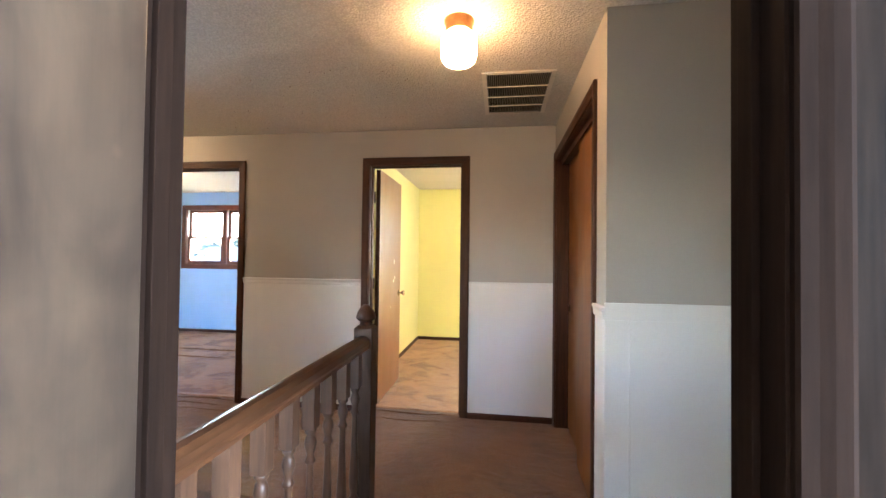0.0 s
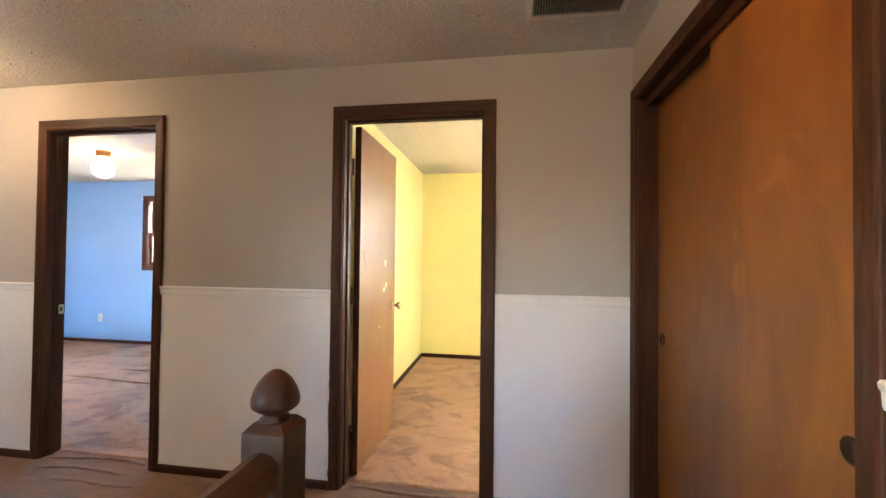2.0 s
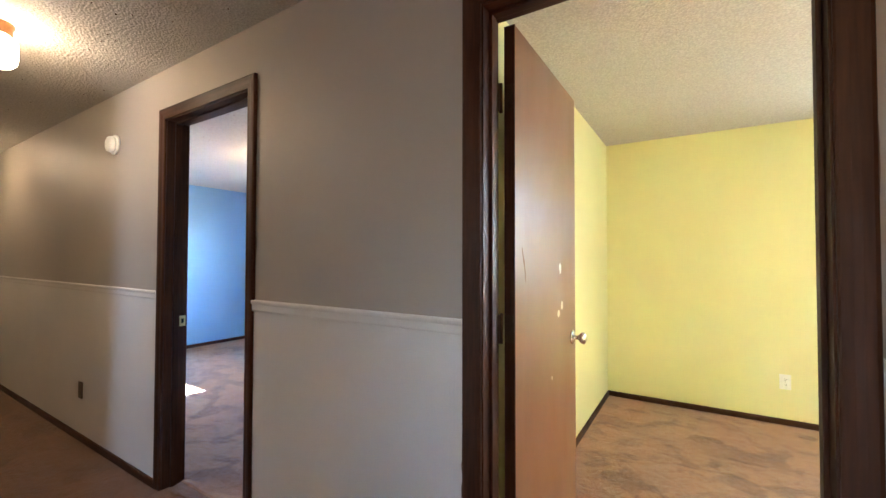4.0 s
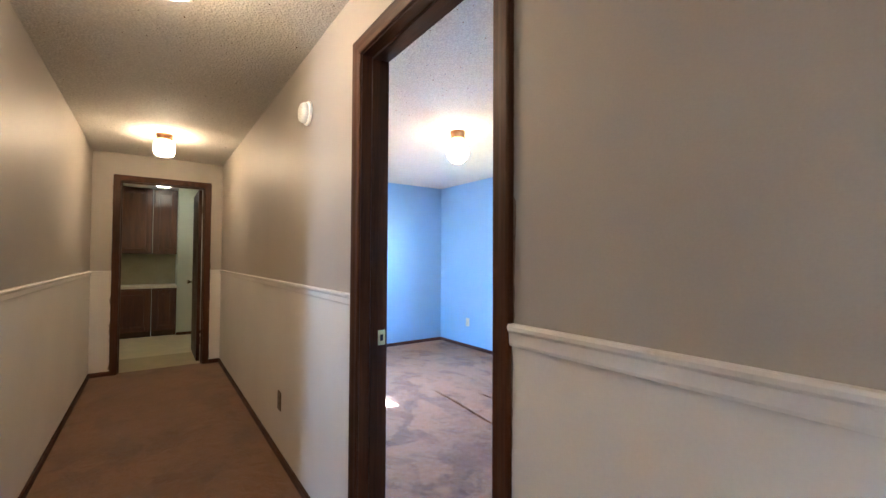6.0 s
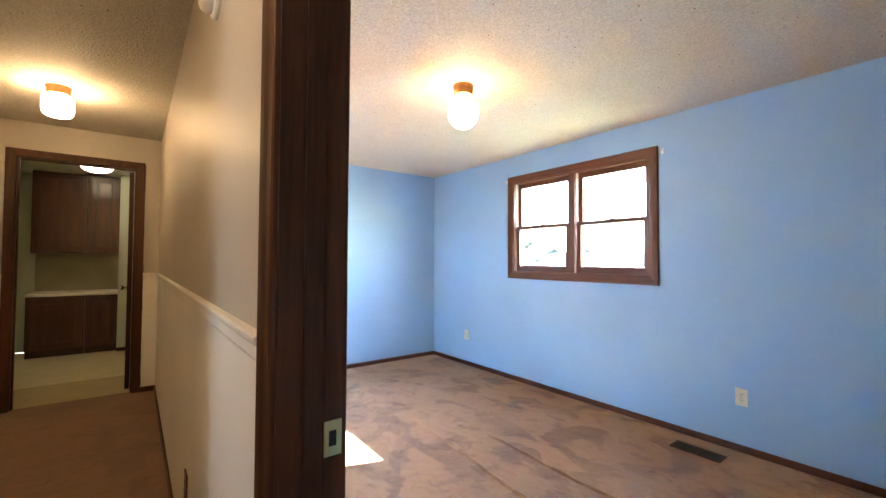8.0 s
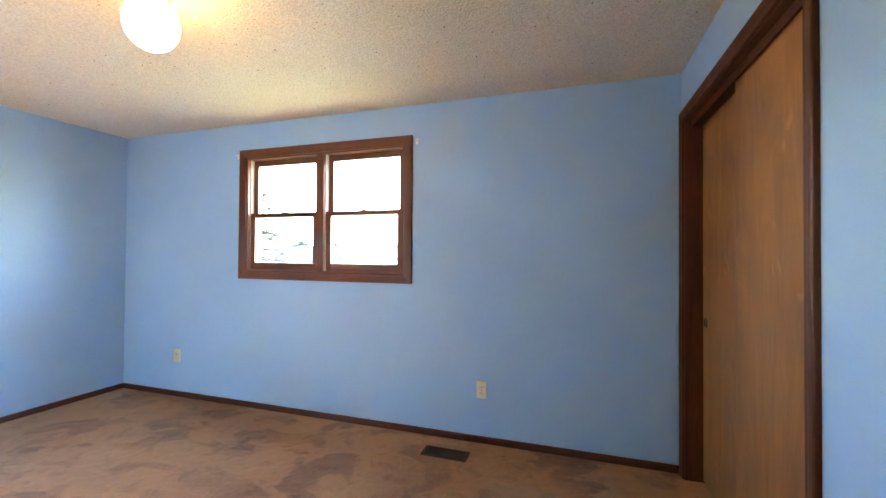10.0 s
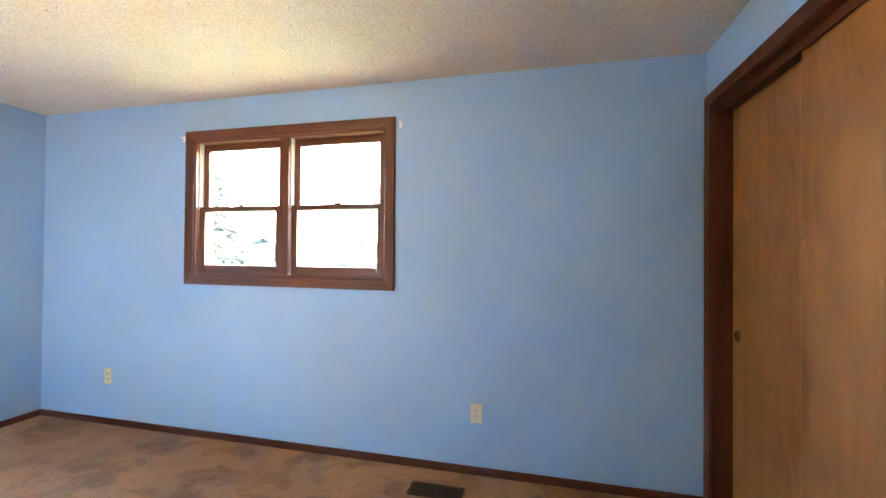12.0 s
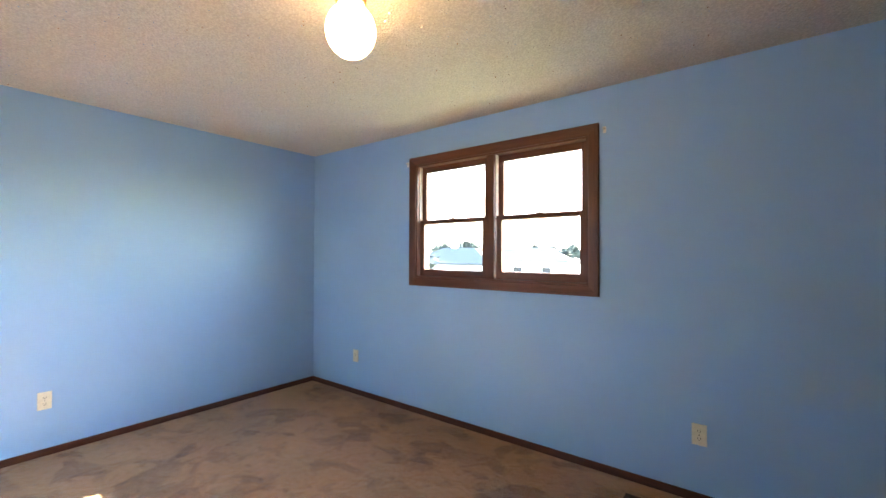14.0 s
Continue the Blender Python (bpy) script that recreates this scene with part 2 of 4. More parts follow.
def popcorn(name, color):
    """Sprayed acoustic ceiling with small crumbs."""
    m = bpy.data.materials.new(name)
    m.use_nodes = True
    nt = m.node_tree
    b = nt.nodes["Principled BSDF"]
    b.inputs["Roughness"].default_value, b.inputs["Specular IOR Level"].default_value = 0.75, 0.35
    tc = nt.nodes.new("ShaderNodeTexCoord")
    v = nt.nodes.new("ShaderNodeTexVoronoi")
    v.inputs["Scale"].default_value = 95
    n = nt.nodes.new("ShaderNodeTexNoise")
    n.inputs["Scale"].default_value, n.inputs["Detail"].default_value = 70, 4
    big = nt.nodes.new("ShaderNodeTexNoise")
    big.inputs["Scale"].default_value = 1.5
    for t in (v, n, big):
        nt.links.new(tc.outputs["Object"], t.inputs["Vector"])
    add = nt.nodes.new("ShaderNodeMath")
    add.operation = "SUBTRACT"
    nt.links.new(n.outputs[0], add.inputs[0])
    nt.links.new(v.outputs["Distance"], add.inputs[1])
    r = nt.nodes.new("ShaderNodeMapRange")
    r.inputs["From Min"].default_value, r.inputs["From Max"].default_value = -0.2, 0.5
    r.inputs["To Min"].default_value, r.inputs["To Max"].default_value = 0.82, 1.08
    nt.links.new(add.outputs[0], r.inputs[0])
    r2 = nt.nodes.new("ShaderNodeMapRange")
    r2.inputs["To Min"].default_value, r2.inputs["To Max"].default_value = 0.93, 1.05
    nt.links.new(big.outputs[0], r2.inputs[0])
    mul = nt.nodes.new("ShaderNodeMath")
    mul.operation = "MULTIPLY"
    nt.links.new(r.outputs[0], mul.inputs[0])
    nt.links.new(r2.outputs[0], mul.inputs[1])
    sc = nt.nodes.new("ShaderNodeVectorMath")
    sc.operation, sc.inputs[0].default_value = "SCALE", color
    nt.links.new(mul.outputs[0], sc.inputs["Scale"])
    nt.links.new(sc.outputs[0], b.inputs["Base Color"])
    bp = nt.nodes.new("ShaderNodeBump")
    bp.inputs["Strength"].default_value, bp.inputs["Distance"].default_value = 1.0, 0.0035
    nt.links.new(add.outputs[0], bp.inputs["Height"])
    nt.links.new(bp.outputs[0], b.inputs["Normal"])
    return m


def glow(name, color, strength):
    m = bpy.data.materials.new(name)
    m.use_nodes = True
    b = m.node_tree.nodes["Principled BSDF"]
    b.inputs["Base Color"].default_value = (0.85, 0.83, 0.78, 1)
    b.inputs["Roughness"].default_value = 0.25
    b.inputs["Emission Color"].default_value = (*color, 1)
    b.inputs["Emission Strength"].default_value = strength
    return m


GREIGE = mat("greige_paint", (0.37, 0.338, 0.293), 0.5, spec=0.35, vary=0.05, scale=1.3, bump=0.0006, bscale=220, fine=0.02)
WHITE = mat("white_paint", (0.67, 0.65, 0.61), 0.45, vary=0.05, scale=1.7, bump=0.0004, bscale=160, fine=0.02)
BLUE = mat("blue_paint", (0.275, 0.46, 0.70), 0.5, vary=0.05, scale=1.1, bump=0.0006, bscale=220, fine=0.02)
YELLOW = mat("yellow_paint", (0.76, 0.72, 0.35), 0.5, vary=0.05, scale=1.1, bump=0.0006, bscale=220, fine=0.02)
PALE = mat("pale_green_paint", (0.55, 0.58, 0.48), 0.5, vary=0.05, scale=1.2, bump=0.0005, bscale=200, fine=0.02)
CEIL = popcorn("popcorn_ceiling", (0.60, 0.575, 0.525))
SMOOTH = mat("smooth_ceiling", (0.75, 0.73, 0.66), 0.7, vary=0.05, scale=2, bump=0.002, bscale=60, fine=0.03)
# Same carpet as the rooms; the passage's dimness is put into its colour.
DIM_CARPET = carpet("dim_brown_carpet", (0.080, 0.036, 0.015), (0.225, 0.113, 0.050), 0.34)
ROOMCARPET = carpet("tan_brown_carpet", (0.160, 0.062, 0.023), (0.455, 0.230, 0.097))
DARK, DARK2 = (0.020, 0.0068, 0.0028), (0.074, 0.025, 0.009)
WALNUT_Z = wood("walnut_upright", DARK, DARK2, "z", 0.45, spec=0.22)
WALNUT_X = wood("walnut_along_x", DARK, DARK2, "x", 0.45, spec=0.22)
WALNUT_Y = wood("walnut_along_y", DARK, DARK2, "y", 0.45, spec=0.22)
TRIM_X = wood("red_brown_trim_along_x", (0.048, 0.0140, 0.0065), (0.112, 0.035, 0.015), "x", 0.45, spec=0.25)
TRIM_Y = wood("red_brown_trim_along_y", (0.048, 0.0140, 0.0065), (0.112, 0.035, 0.015), "y", 0.45, spec=0.25)
TRIM_Z = wood("red_brown_trim_upright", (0.048, 0.0140, 0.0065), (0.112, 0.035, 0.015), "z", 0.45, spec=0.25)
RAILWOOD = wood("oak_rail", (0.030, 0.0125, 0.005), (0.074, 0.031, 0.0125), "y", 0.36, spec=0.35)
TURNED = wood("turned_wood", (0.036, 0.018, 0.010), (0.09, 0.046, 0.025), "z", 0.4, coat=0.06)
NEWEL = wood("newel_wood", (0.022, 0.0115, 0.006), (0.056, 0.029, 0.0145), "z", 0.5, spec=0.25)
# Darkened against the strong window lamp; cloudy tone stands in for patchy reflections.
DIMMED_DOOR = flame_veneer("dimmed_cloudy_door", (0.012, 0.0088, 0.0075), (0.062, 0.043, 0.027), 0.36, 0.5, 1.3, tall=0.9)
SASHWOOD = wood("window_wood", (0.070, 0.0240, 0.0135), (0.150, 0.053, 0.028), "z", 0.4, coat=0.15)
SASHWOOD_X = wood("window_wood_along_x", (0.070, 0.0240, 0.0135), (0.150, 0.053, 0.028), "x", 0.4, coat=0.15)
# Darker and more saturated than the veneer of the blue room closet.
AMBER = flame_veneer("amber_veneer", (0.13, 0.038, 0.005), (0.29, 0.105, 0.017), 0.42, 0.12)
VENEER = flame_veneer("golden_veneer", (0.16, 0.060, 0.014), (0.42, 0.195, 0.062), 0.45, 0.06, 1.1)
BROWNDOOR = flame_veneer("flush_door_veneer", (0.15, 0.062, 0.024), (0.23, 0.10, 0.041), 0.32, 0.35, 0.45)
CABINET = wood("cabinet_cherry", (0.05, 0.018, 0.009), (0.12, 0.045, 0.02), "z", 0.3, 7.0, coat=0.35)
BRASS = mat("brass", (0.62, 0.45, 0.2), 0.3, 1.0, vary=0.15, scale=20)
OLDBRASS = mat("aged_copper_cap", (0.45, 0.22, 0.09), 0.4, 0.85, vary=0.2, scale=20)
CHROME = mat("satin_nickel", (0.6, 0.56, 0.5), 0.25, 1.0, vary=0.1, scale=20)
BRONZE = mat("dark_bronze", (0.06, 0.035, 0.02), 0.4, 0.8, vary=0.2, scale=30)
IVORY = mat("ivory_plastic", (0.68, 0.62, 0.46), 0.35, vary=0.03, scale=10)
PLASTIC = mat("white_plastic", (0.78, 0.77, 0.72), 0.35, vary=0.03, scale=10)
BROWNPLASTIC = mat("brown_plastic", (0.07, 0.04, 0.025), 0.4, vary=0.05, scale=10)
# Near-black fill standing in for the shade in ducts, slots and holes.
BLACK = mat("dark_void", (0.012, 0.011, 0.01), 0.8, vary=0.2, scale=10)
# White enamel slats; their backlit shade is put into a darker colour.
SLAT = mat("shaded_slat_enamel", (0.27, 0.24, 0.19), 0.5, vary=0.1, scale=20)
# Walnut blackened as shade, to hold down the strong bedroom window lamp.
WALNUT_DIM = wood("dimmed_walnut_trim", (0.006, 0.0036, 0.0026), (0.016, 0.009, 0.006), "z", 0.7, spec=0.04)
# Panelling coloured nearly black, as shade the bedroom lamp would wash out.
PANELLING = wood("dimmed_panelling", (0.004, 0.003, 0.0024), (0.02, 0.0135, 0.010), "z", 0.75, 6.0, spec=0.03)
METALWHITE = mat("white_enamel", (0.62, 0.58, 0.5), 0.45, vary=0.05, scale=8)
VENTBROWN = mat("brown_enamel", (0.055, 0.028, 0.017), 0.6, vary=0.15, scale=20, spec=0.2)
COUNTER = mat("pale_laminate", (0.72, 0.66, 0.52), 0.3, vary=0.06, scale=30)
VINYL = mat("cream_vinyl", (0.66, 0.58, 0.38), 0.35, vary=0.08, scale=6, fine=0.06)
# Cream vinyl again, darkened for the shaded strip inside the door.
VINYL_SHADED = mat("shaded_cream_vinyl", (0.42, 0.34, 0.17), 0.4, vary=0.08, scale=6, fine=0.06)
SPLASH = mat("tan_backsplash", (0.36, 0.33, 0.22), 0.5, vary=0.08, scale=4)
STAIN = mat("stain_smear", (0.16, 0.115, 0.085), 0.6, vary=0.4, scale=40)
FILLER = mat("wood_filler", (0.75, 0.70, 0.62), 0.7, vary=0.06, scale=40)
MICA = mat("mica_flake", (0.9, 0.88, 0.82), 0.12, 1.0, vary=0.02, scale=5)
DIMGLOBE = glow("lit_opal_glass_weak_bulb", (1.0, 0.60, 0.26), 0.68)
GLOBE = glow("lit_opal_glass", (1.0, 0.66, 0.32), 1.15)
LOWGLOBE = glow("lit_opal_glass_old_bulb", (1.0, 0.56, 0.22), 0.85)
GLASS = bpy.data.materials.new("window_glass")
GLASS.use_nodes = True
gt = GLASS.node_tree
gt.nodes.remove(gt.nodes["Principled BSDF"])
clear, gloss, both = [gt.nodes.new("ShaderNode" + k) for k in ("BsdfTransparent", "BsdfGlossy", "MixShader")]
clear.inputs["Color"].default_value = (0.93, 0.96, 0.95, 1)
gloss.inputs["Roughness"].default_value = 0.02
both.inputs[0].default_value = 0.045
gt.links.new(clear.outputs[0], both.inputs[1])
gt.links.new(gloss.outputs[0], both.inputs[2])
gt.links.new(both.outputs[0], gt.nodes["Material Output"].inputs["Surface"])
SHINGLE = mat("grey_shingles", (0.045, 0.047, 0.052), 0.9, vary=0.15, scale=4)
PALEROOF = mat("pale_roof", (0.10, 0.098, 0.095), 0.9, vary=0.12, scale=4)
SIDING = mat("pale_siding", (0.6, 0.6, 0.57), 0.7, vary=0.05, scale=2)
GRASS = mat("lawn", (0.11, 0.12, 0.06), 1.0, vary=0.3, scale=0.3, fine=0.2, bscale=4)
NEEDLE = mat("conifer_needles", (0.032, 0.040, 0.032), 0.9, vary=0.35, scale=1.5)
BARK = mat("bark", (0.14, 0.11, 0.09), 0.95, vary=0.3, scale=6)


# ---- mesh helpers ----
def box(bm, x0, y0, z0, x1, y1, z1, bevel=0.0):
    x0, x1, y0, y1, z0, z1 = min(x0, x1), max(x0, x1), min(y0, y1), max(y0, y1), min(z0, z1), max(z0, z1)
    v = [bm.verts.new(p) for p in ((x0, y0, z0), (x1, y0, z0), (x1, y1, z0), (x0, y1, z0), (x0, y0, z1), (x1, y0, z1), (x1, y1, z1), (x0, y1, z1))]
    f = [bm.faces.new([v[i] for i in q]) for q in ((3, 2, 1, 0), (4, 5, 6, 7), (0, 1, 5, 4), (1, 2, 6, 5), (2, 3, 7, 6), (3, 0, 4, 7))]
    if bevel:
        bmesh.ops.bevel(bm, geom=list({e for a in f for e in a.edges}), offset=bevel, segments=2, affect="EDGES", profile=0.6)
    return bm


def lathe(bm, prof, cx=0.0, cy=0.0, seg=28):
    """Rings of (radius, z) round an upright axis."""
    rings = []
    for r, z in prof:
        if r < 1e-5:
            rings.append([bm.verts.new((cx, cy, z))])
        else:
            rings.append([bm.verts.new((cx + r * math.cos(2 * math.pi * i / seg), cy + r * math.sin(2 * math.pi * i / seg), z)) for i in range(seg)])
    for a, b in zip(rings, rings[1:]):
        for i in range(seg):
            j = (i + 1) % seg
            q = [a[i % len(a)], a[j % len(a)], b[j % len(b)], b[i % len(b)]]
            q = [v for k, v in enumerate(q) if v not in q[:k]]
            if len(q) > 2:
                f = bm.faces.new(q)
                f.smooth = True
    for ring, flip in ((rings[0], True), (rings[-1], False)):
        if len(ring) > 1:
            bm.faces.new(ring[::-1] if flip else ring)
    return bm


def loft(bm, ring_a, ring_b):
    a = [bm.verts.new(p) for p in ring_a]
    b = [bm.verts.new(p) for p in ring_b]
    n = len(a)
    for i in range(n):
        bm.faces.new((a[i], a[(i + 1) % n], b[(i + 1) % n], b[i]))
    bm.faces.new(a[::-1])
    bm.faces.new(b)
    return bm


def part(name, bm, material, parent=None, label=""):
    bmesh.ops.recalc_face_normals(bm, faces=bm.faces)
    me = bpy.data.meshes.new(name)
    bm.to_mesh(me)
    bm.free()
    me.materials.append(material)
    ob = new(name, me)
    if parent is not None:
        ob.parent = parent
    if label:
        ob["label"] = label
    return ob


def mesh():
    return bmesh.new()


def boxpart(name, dims, material, parent=None, bevel=0.0, label=""):
    return part(name, box(mesh(), *dims, bevel=bevel), material, parent, label)


def thing(name, m=None, **tags):
    ob = new(name)
    ob.empty_display_size = 0.1
    if m is not None:
        ob.matrix_world = m
    return tagged(ob, **tags)


def structure(ob, label, category):
    return tagged(ob, label=label, category=category, kind="structure")


def wall_cells(a0, a1, z0, z1, holes):
    """Splits a wall face into boxes round its openings (a0, a1, z0, z1)."""
    xs = sorted({a0, a1, *[h[0] for h in holes], *[h[1] for h in holes]})
    zs = sorted({z0, z1, *[h[2] for h in holes], *[h[3] for h in holes]})
    for xa, xb in zip(xs, xs[1:]):
        run = None
        for za, zb in zip(zs, zs[1:]):
            mx, mz = (xa + xb) / 2, (za + zb) / 2
            if any(h[0] < mx < h[1] and h[2] < mz < h[3] for h in holes):
                if run:
                    yield xa, xb, *run
                run = None
            else:
                run = (run[0], zb) if run else (za, zb)
        if run:
            yield xa, xb, *run


def wall(name, axis, a0, a1, b0, b1, material, label, holes=(), z0=0.0, z1=None):
    """A wall along x or y from a0 to a1, between b0 and b1 across."""
    z1 = CEILING if z1 is None else z1
    bm = mesh()
    for xa, xb, za, zb in wall_cells(a0, a1, z0, z1, holes):
        if axis == "x":
            box(bm, xa, b0, za, xb, b1, zb)
        else:
            box(bm, b0, xa, za, b1, xb, zb)
    bmesh.ops.remove_doubles(bm, verts=bm.verts, dist=1e-5)
    return structure(part(name, bm, material), label, "wall")


CASE_PROFILE = ((0.0, 0.0), (0.0, 0.009), (0.004, 0.012), (0.022, 0.0135), (0.036, 0.0165), (0.052, 0.018), (0.058, 0.0165), (0.060, 0.013), (0.060, 0.0))


def casing(parent, w0, w1, h0, h1, y, side, mats, sill=False, profile=CASE_PROFILE):
    """Mitred trim round an opening in the local x-z plane at depth y; side -1 stands towards -y."""
    r = 0.005
    p = [((w0 - r, h0), (-1, 0)), ((w0 - r, h1 + r), (-1, 1)), ((w1 + r, h1 + r), (1, 1)), ((w1 + r, h0), (1, 0))]
    if sill:
        p[0], p[3] = ((w0 - r, h0 - r), (-1, -1)), ((w1 + r, h0 - r), (1, -1))
    names = ["side_casing", "head_casing", "side_casing", "bottom_casing"]
    for i in range(4 if sill else 3):
        (pa, oa), (pb, ob) = p[i], p[(i + 1) % 4]
        ring = [[(q[0] + u * o[0], y + side * d, q[1] + u * o[1]) for u, d in profile] for q, o in ((pa, oa), (pb, ob))]
        part(names[i], loft(mesh(), *ring), mats[0] if i % 2 == 0 else mats[1], parent)


def doorway(name, m, w, h, depth, label, mats, both=True, stop_at=None, low=0.0):
    """Jambs, stops and casings of a door opening; local x along the wall from -w/2 to w/2, y through it from 0 to depth."""
    d = thing(name, m, label=label, category="door frame", kind="structure")
    t = 0.018
    for s in (-1, 1):
        boxpart("jamb", (s * w / 2, -0.001, 0, s * (w / 2 + t), depth + 0.001, h + t), mats[0], d, 0.001)
    boxpart("head_jamb", (-w / 2, -0.001, h, w / 2, depth + 0.001, h + t), mats[1], d)
    if stop_at is not None:
        for s in (-1, 1):
            boxpart("door_stop", (s * w / 2, stop_at, 0, s * (w / 2 - 0.011), stop_at + 0.032, h), mats[0], d, 0.002)
        boxpart("head_stop", (-w / 2 + 0.011, stop_at, h, w / 2 - 0.011, stop_at + 0.032, h - 0.011), mats[1], d, 0.002)
    casing(d, -w / 2, w / 2, 0, h, 0, -1, mats)
    if both:
        casing(d, -w / 2, w / 2, low, h, depth, 1, mats)
    return d


def base_run(name, pts, inward, material, h=0.045, t=0.012, z=0.0):
    """Baseboard along x or y between two points, standing inward by t."""
    (x0, y0), (x1, y1) = pts
    prof = ((0, 0), (t, 0), (t, h - 0.012), (t * 0.55, h - 0.002), (0.003, h), (0, h))
    rings = [[(px + inward[0] * d, py + inward[1] * d, z + q) for d, q in prof] for px, py in ((x0, y0), (x1, y1))]
    return structure(part(name, loft(mesh(), *rings), material), "dark-stained wooden baseboard along the carpet", "baseboard")


def rail_run(pts, inward, z=1.0, t=0.02):
    """White chair rail with a rounded nose over the wainscot."""
    (x0, y0), (x1, y1) = pts
    prof = ((0, z), (t * 0.85, z), (t * 1.05, z - 0.005), (t, z - 0.013), (t * 0.78, z - 0.019), (t * 0.72, z - 0.042), (t * 0.6, z - 0.049), (0, z - 0.052))
    rings = [[(px + inward[0] * d, py + inward[1] * d, zz) for d, zz in prof] for px, py in ((x0, y0), (x1, y1))]
    return structure(part("trim", loft(mesh(), *rings), WHITE), "white painted chair rail above the wainscot", "chair rail")

# ---- large structure ----
CEILING = 2.338
RAIL = 1.09
DOOR_H = 2.043
J = 0.018
BX, BW = -2.5405, 0.765      # blue room door
YX, YW = -0.5785, 0.769      # yellow room door
EY, EW = -0.5685, 0.769      # door at the end of the passage
XR = 0.547                   # passage wall with the closet
XL = 1.08                    # landing wall with a door
YN = 3.04                    # blue room window wall
WEST = -6.68
END = -6.92
WIN = (-5.246, -3.7925, 1.096, 2.053)
YWIN = (0.92, 2.08, 1.096, 2.0295)
YBACK = 2.965
ADDED_WIN = (-3.8, -3.0, 0.8, 1.8)   # unseen stair opening, added to brighten the landing
LOW = -0.038                  # blue room carpet
YLEFT = -1.135

bdoor = (BX - BW / 2 - J, BX + BW / 2 + J, 0, DOOR_H + J)
ydoor = (YX - YW / 2 - J, YX + YW / 2 + J, 0, DOOR_H + J)
edoor = (EY - EW / 2 - J, EY + EW / 2 + J, 0, DOOR_H + J)
wall("wall_hall_north", "x", END - 0.11, XL + 0.11, 0, 0.055, GREIGE, "greige painted passage wall with two doorways", (bdoor, ydoor))
wall("wall_hall_south", "x", END, -1.985, -1.245, -1.19, GREIGE, "greige painted long passage wall")
wall("wall_stair_west", "y", -5.3, -1.19, -1.985, -1.93, GREIGE, "greige painted wall beside the stairs", (ADDED_WIN,), z0=-2.75)
wall("wall_hall_end", "y", -1.245, 0, END - 0.055, END, GREIGE, "greige painted wall at the end of the passage", (edoor,))
wall("wall_closet", "y", -1.465, 0, XR, XR + 0.055, GREIGE, "greige painted wall round the sliding closet", ((-1.30 - J, -0.08 + J, 0, DOOR_H + J),))
wall("wall_return", "x", XR, XL, -1.53, -1.465, GREIGE, "greige painted wall on the landing")
wall("wall_landing_east", "y", -2.64, 0, XL, XL + 0.11, GREIGE, "greige painted landing wall with a door", ((-2.47 - J, -1.705 + J, 0, DOOR_H + J),))
wall("wall_landing_south", "x", -0.58, XL + 0.11, -2.695, -2.64, GREIGE, "greige painted wall round the bedroom doorway", ((-0.44 - J, 0.44 + J, 0, DOOR_H + J),))
wall("wall_stair_south", "x", -1.93, -0.58, -5.3, -5.2, GREIGE, "greige painted wall at the foot of the stairs", z0=-2.75)
wall("wall_stair_east_lower", "y", -5.2, -1.25, -0.58, -0.5, GREIGE, "greige painted wall under the landing", z0=-2.75, z1=-0.04)
wall("wall_stair_east", "y", -5.2, -2.695, -0.58, -0.5, GREIGE, "greige painted wall between stairs and bedroom", z0=-0.04)
# blue room
wall("wall_blue_south", "x", WEST - 0.16, -1.56, 0.055, 0.11, BLUE, "sky-blue painted wall with the doorway", ((bdoor[0], bdoor[1], LOW, bdoor[3]),), z0=LOW)
wall("wall_blue_north", "x", WEST - 0.16, -1.56, YN, YN + 0.16, BLUE, "sky-blue painted wall with a double window", (WIN,), z0=LOW)
wall("wall_blue_west", "y", 0.11, YN, WEST - 0.16, WEST, BLUE, "sky-blue painted plain wall", z0=LOW)
wall("wall_blue_east", "y", 0.11, YN, -1.995, -1.94, BLUE, "sky-blue painted wall round the sliding closet", ((1.66 - J, 2.965 + J, LOW, 2.028 + J),), z0=LOW)
# yellow room
wall("wall_yellow_south", "x", -1.56, 2.4, 0.055, 0.11, YELLOW, "yellow painted wall with the doorway", (ydoor,))
wall("wall_yellow_west", "y", 0.11, YBACK, YLEFT - 0.055, YLEFT, YELLOW, "yellow painted plain wall behind the open door")
wall("wall_yellow_north", "x", -1.56, 2.4, YBACK, YN + 0.16, YELLOW, "yellow painted wall with a window", (YWIN,))
wall("wall_yellow_east", "y", 0.11, YBACK, 2.25, 2.4, YELLOW, "yellow painted plain wall")
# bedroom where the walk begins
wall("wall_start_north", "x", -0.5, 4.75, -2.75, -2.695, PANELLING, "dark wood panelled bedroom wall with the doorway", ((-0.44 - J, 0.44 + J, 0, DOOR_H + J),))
wall("wall_start_west", "y", -6.95, -2.75, -0.5, -0.44 - 0.03, GREIGE, "greige painted bedroom wall behind the door")
SWIN = (-6.2, -4.4, 0.65, 2.03)

wall("wall_start_south", "x", -0.5, 4.75, -7.1, -6.95, GREIGE, "greige painted plain bedroom wall")
wall("wall_start_east", "y", -6.95, -2.75, 4.6, 4.75, GREIGE, "greige painted bedroom wall with a window", (SWIN,))
# utility room beyond the passage
wall("wall_utility_east", "y", -2.2, 1.0, END - 0.11, END - 0.055, PALE, "pale green wall round the passage door", (edoor,))
wall("wall_utility_west", "y", -2.3, 1.1, -9.85, -9.75, PALE, "pale green wall behind the cabinets")
wall("wall_utility_block", "y", -0.35, 1.0, -9.75, -9.15, PALE, "pale green wall beside the cabinets")
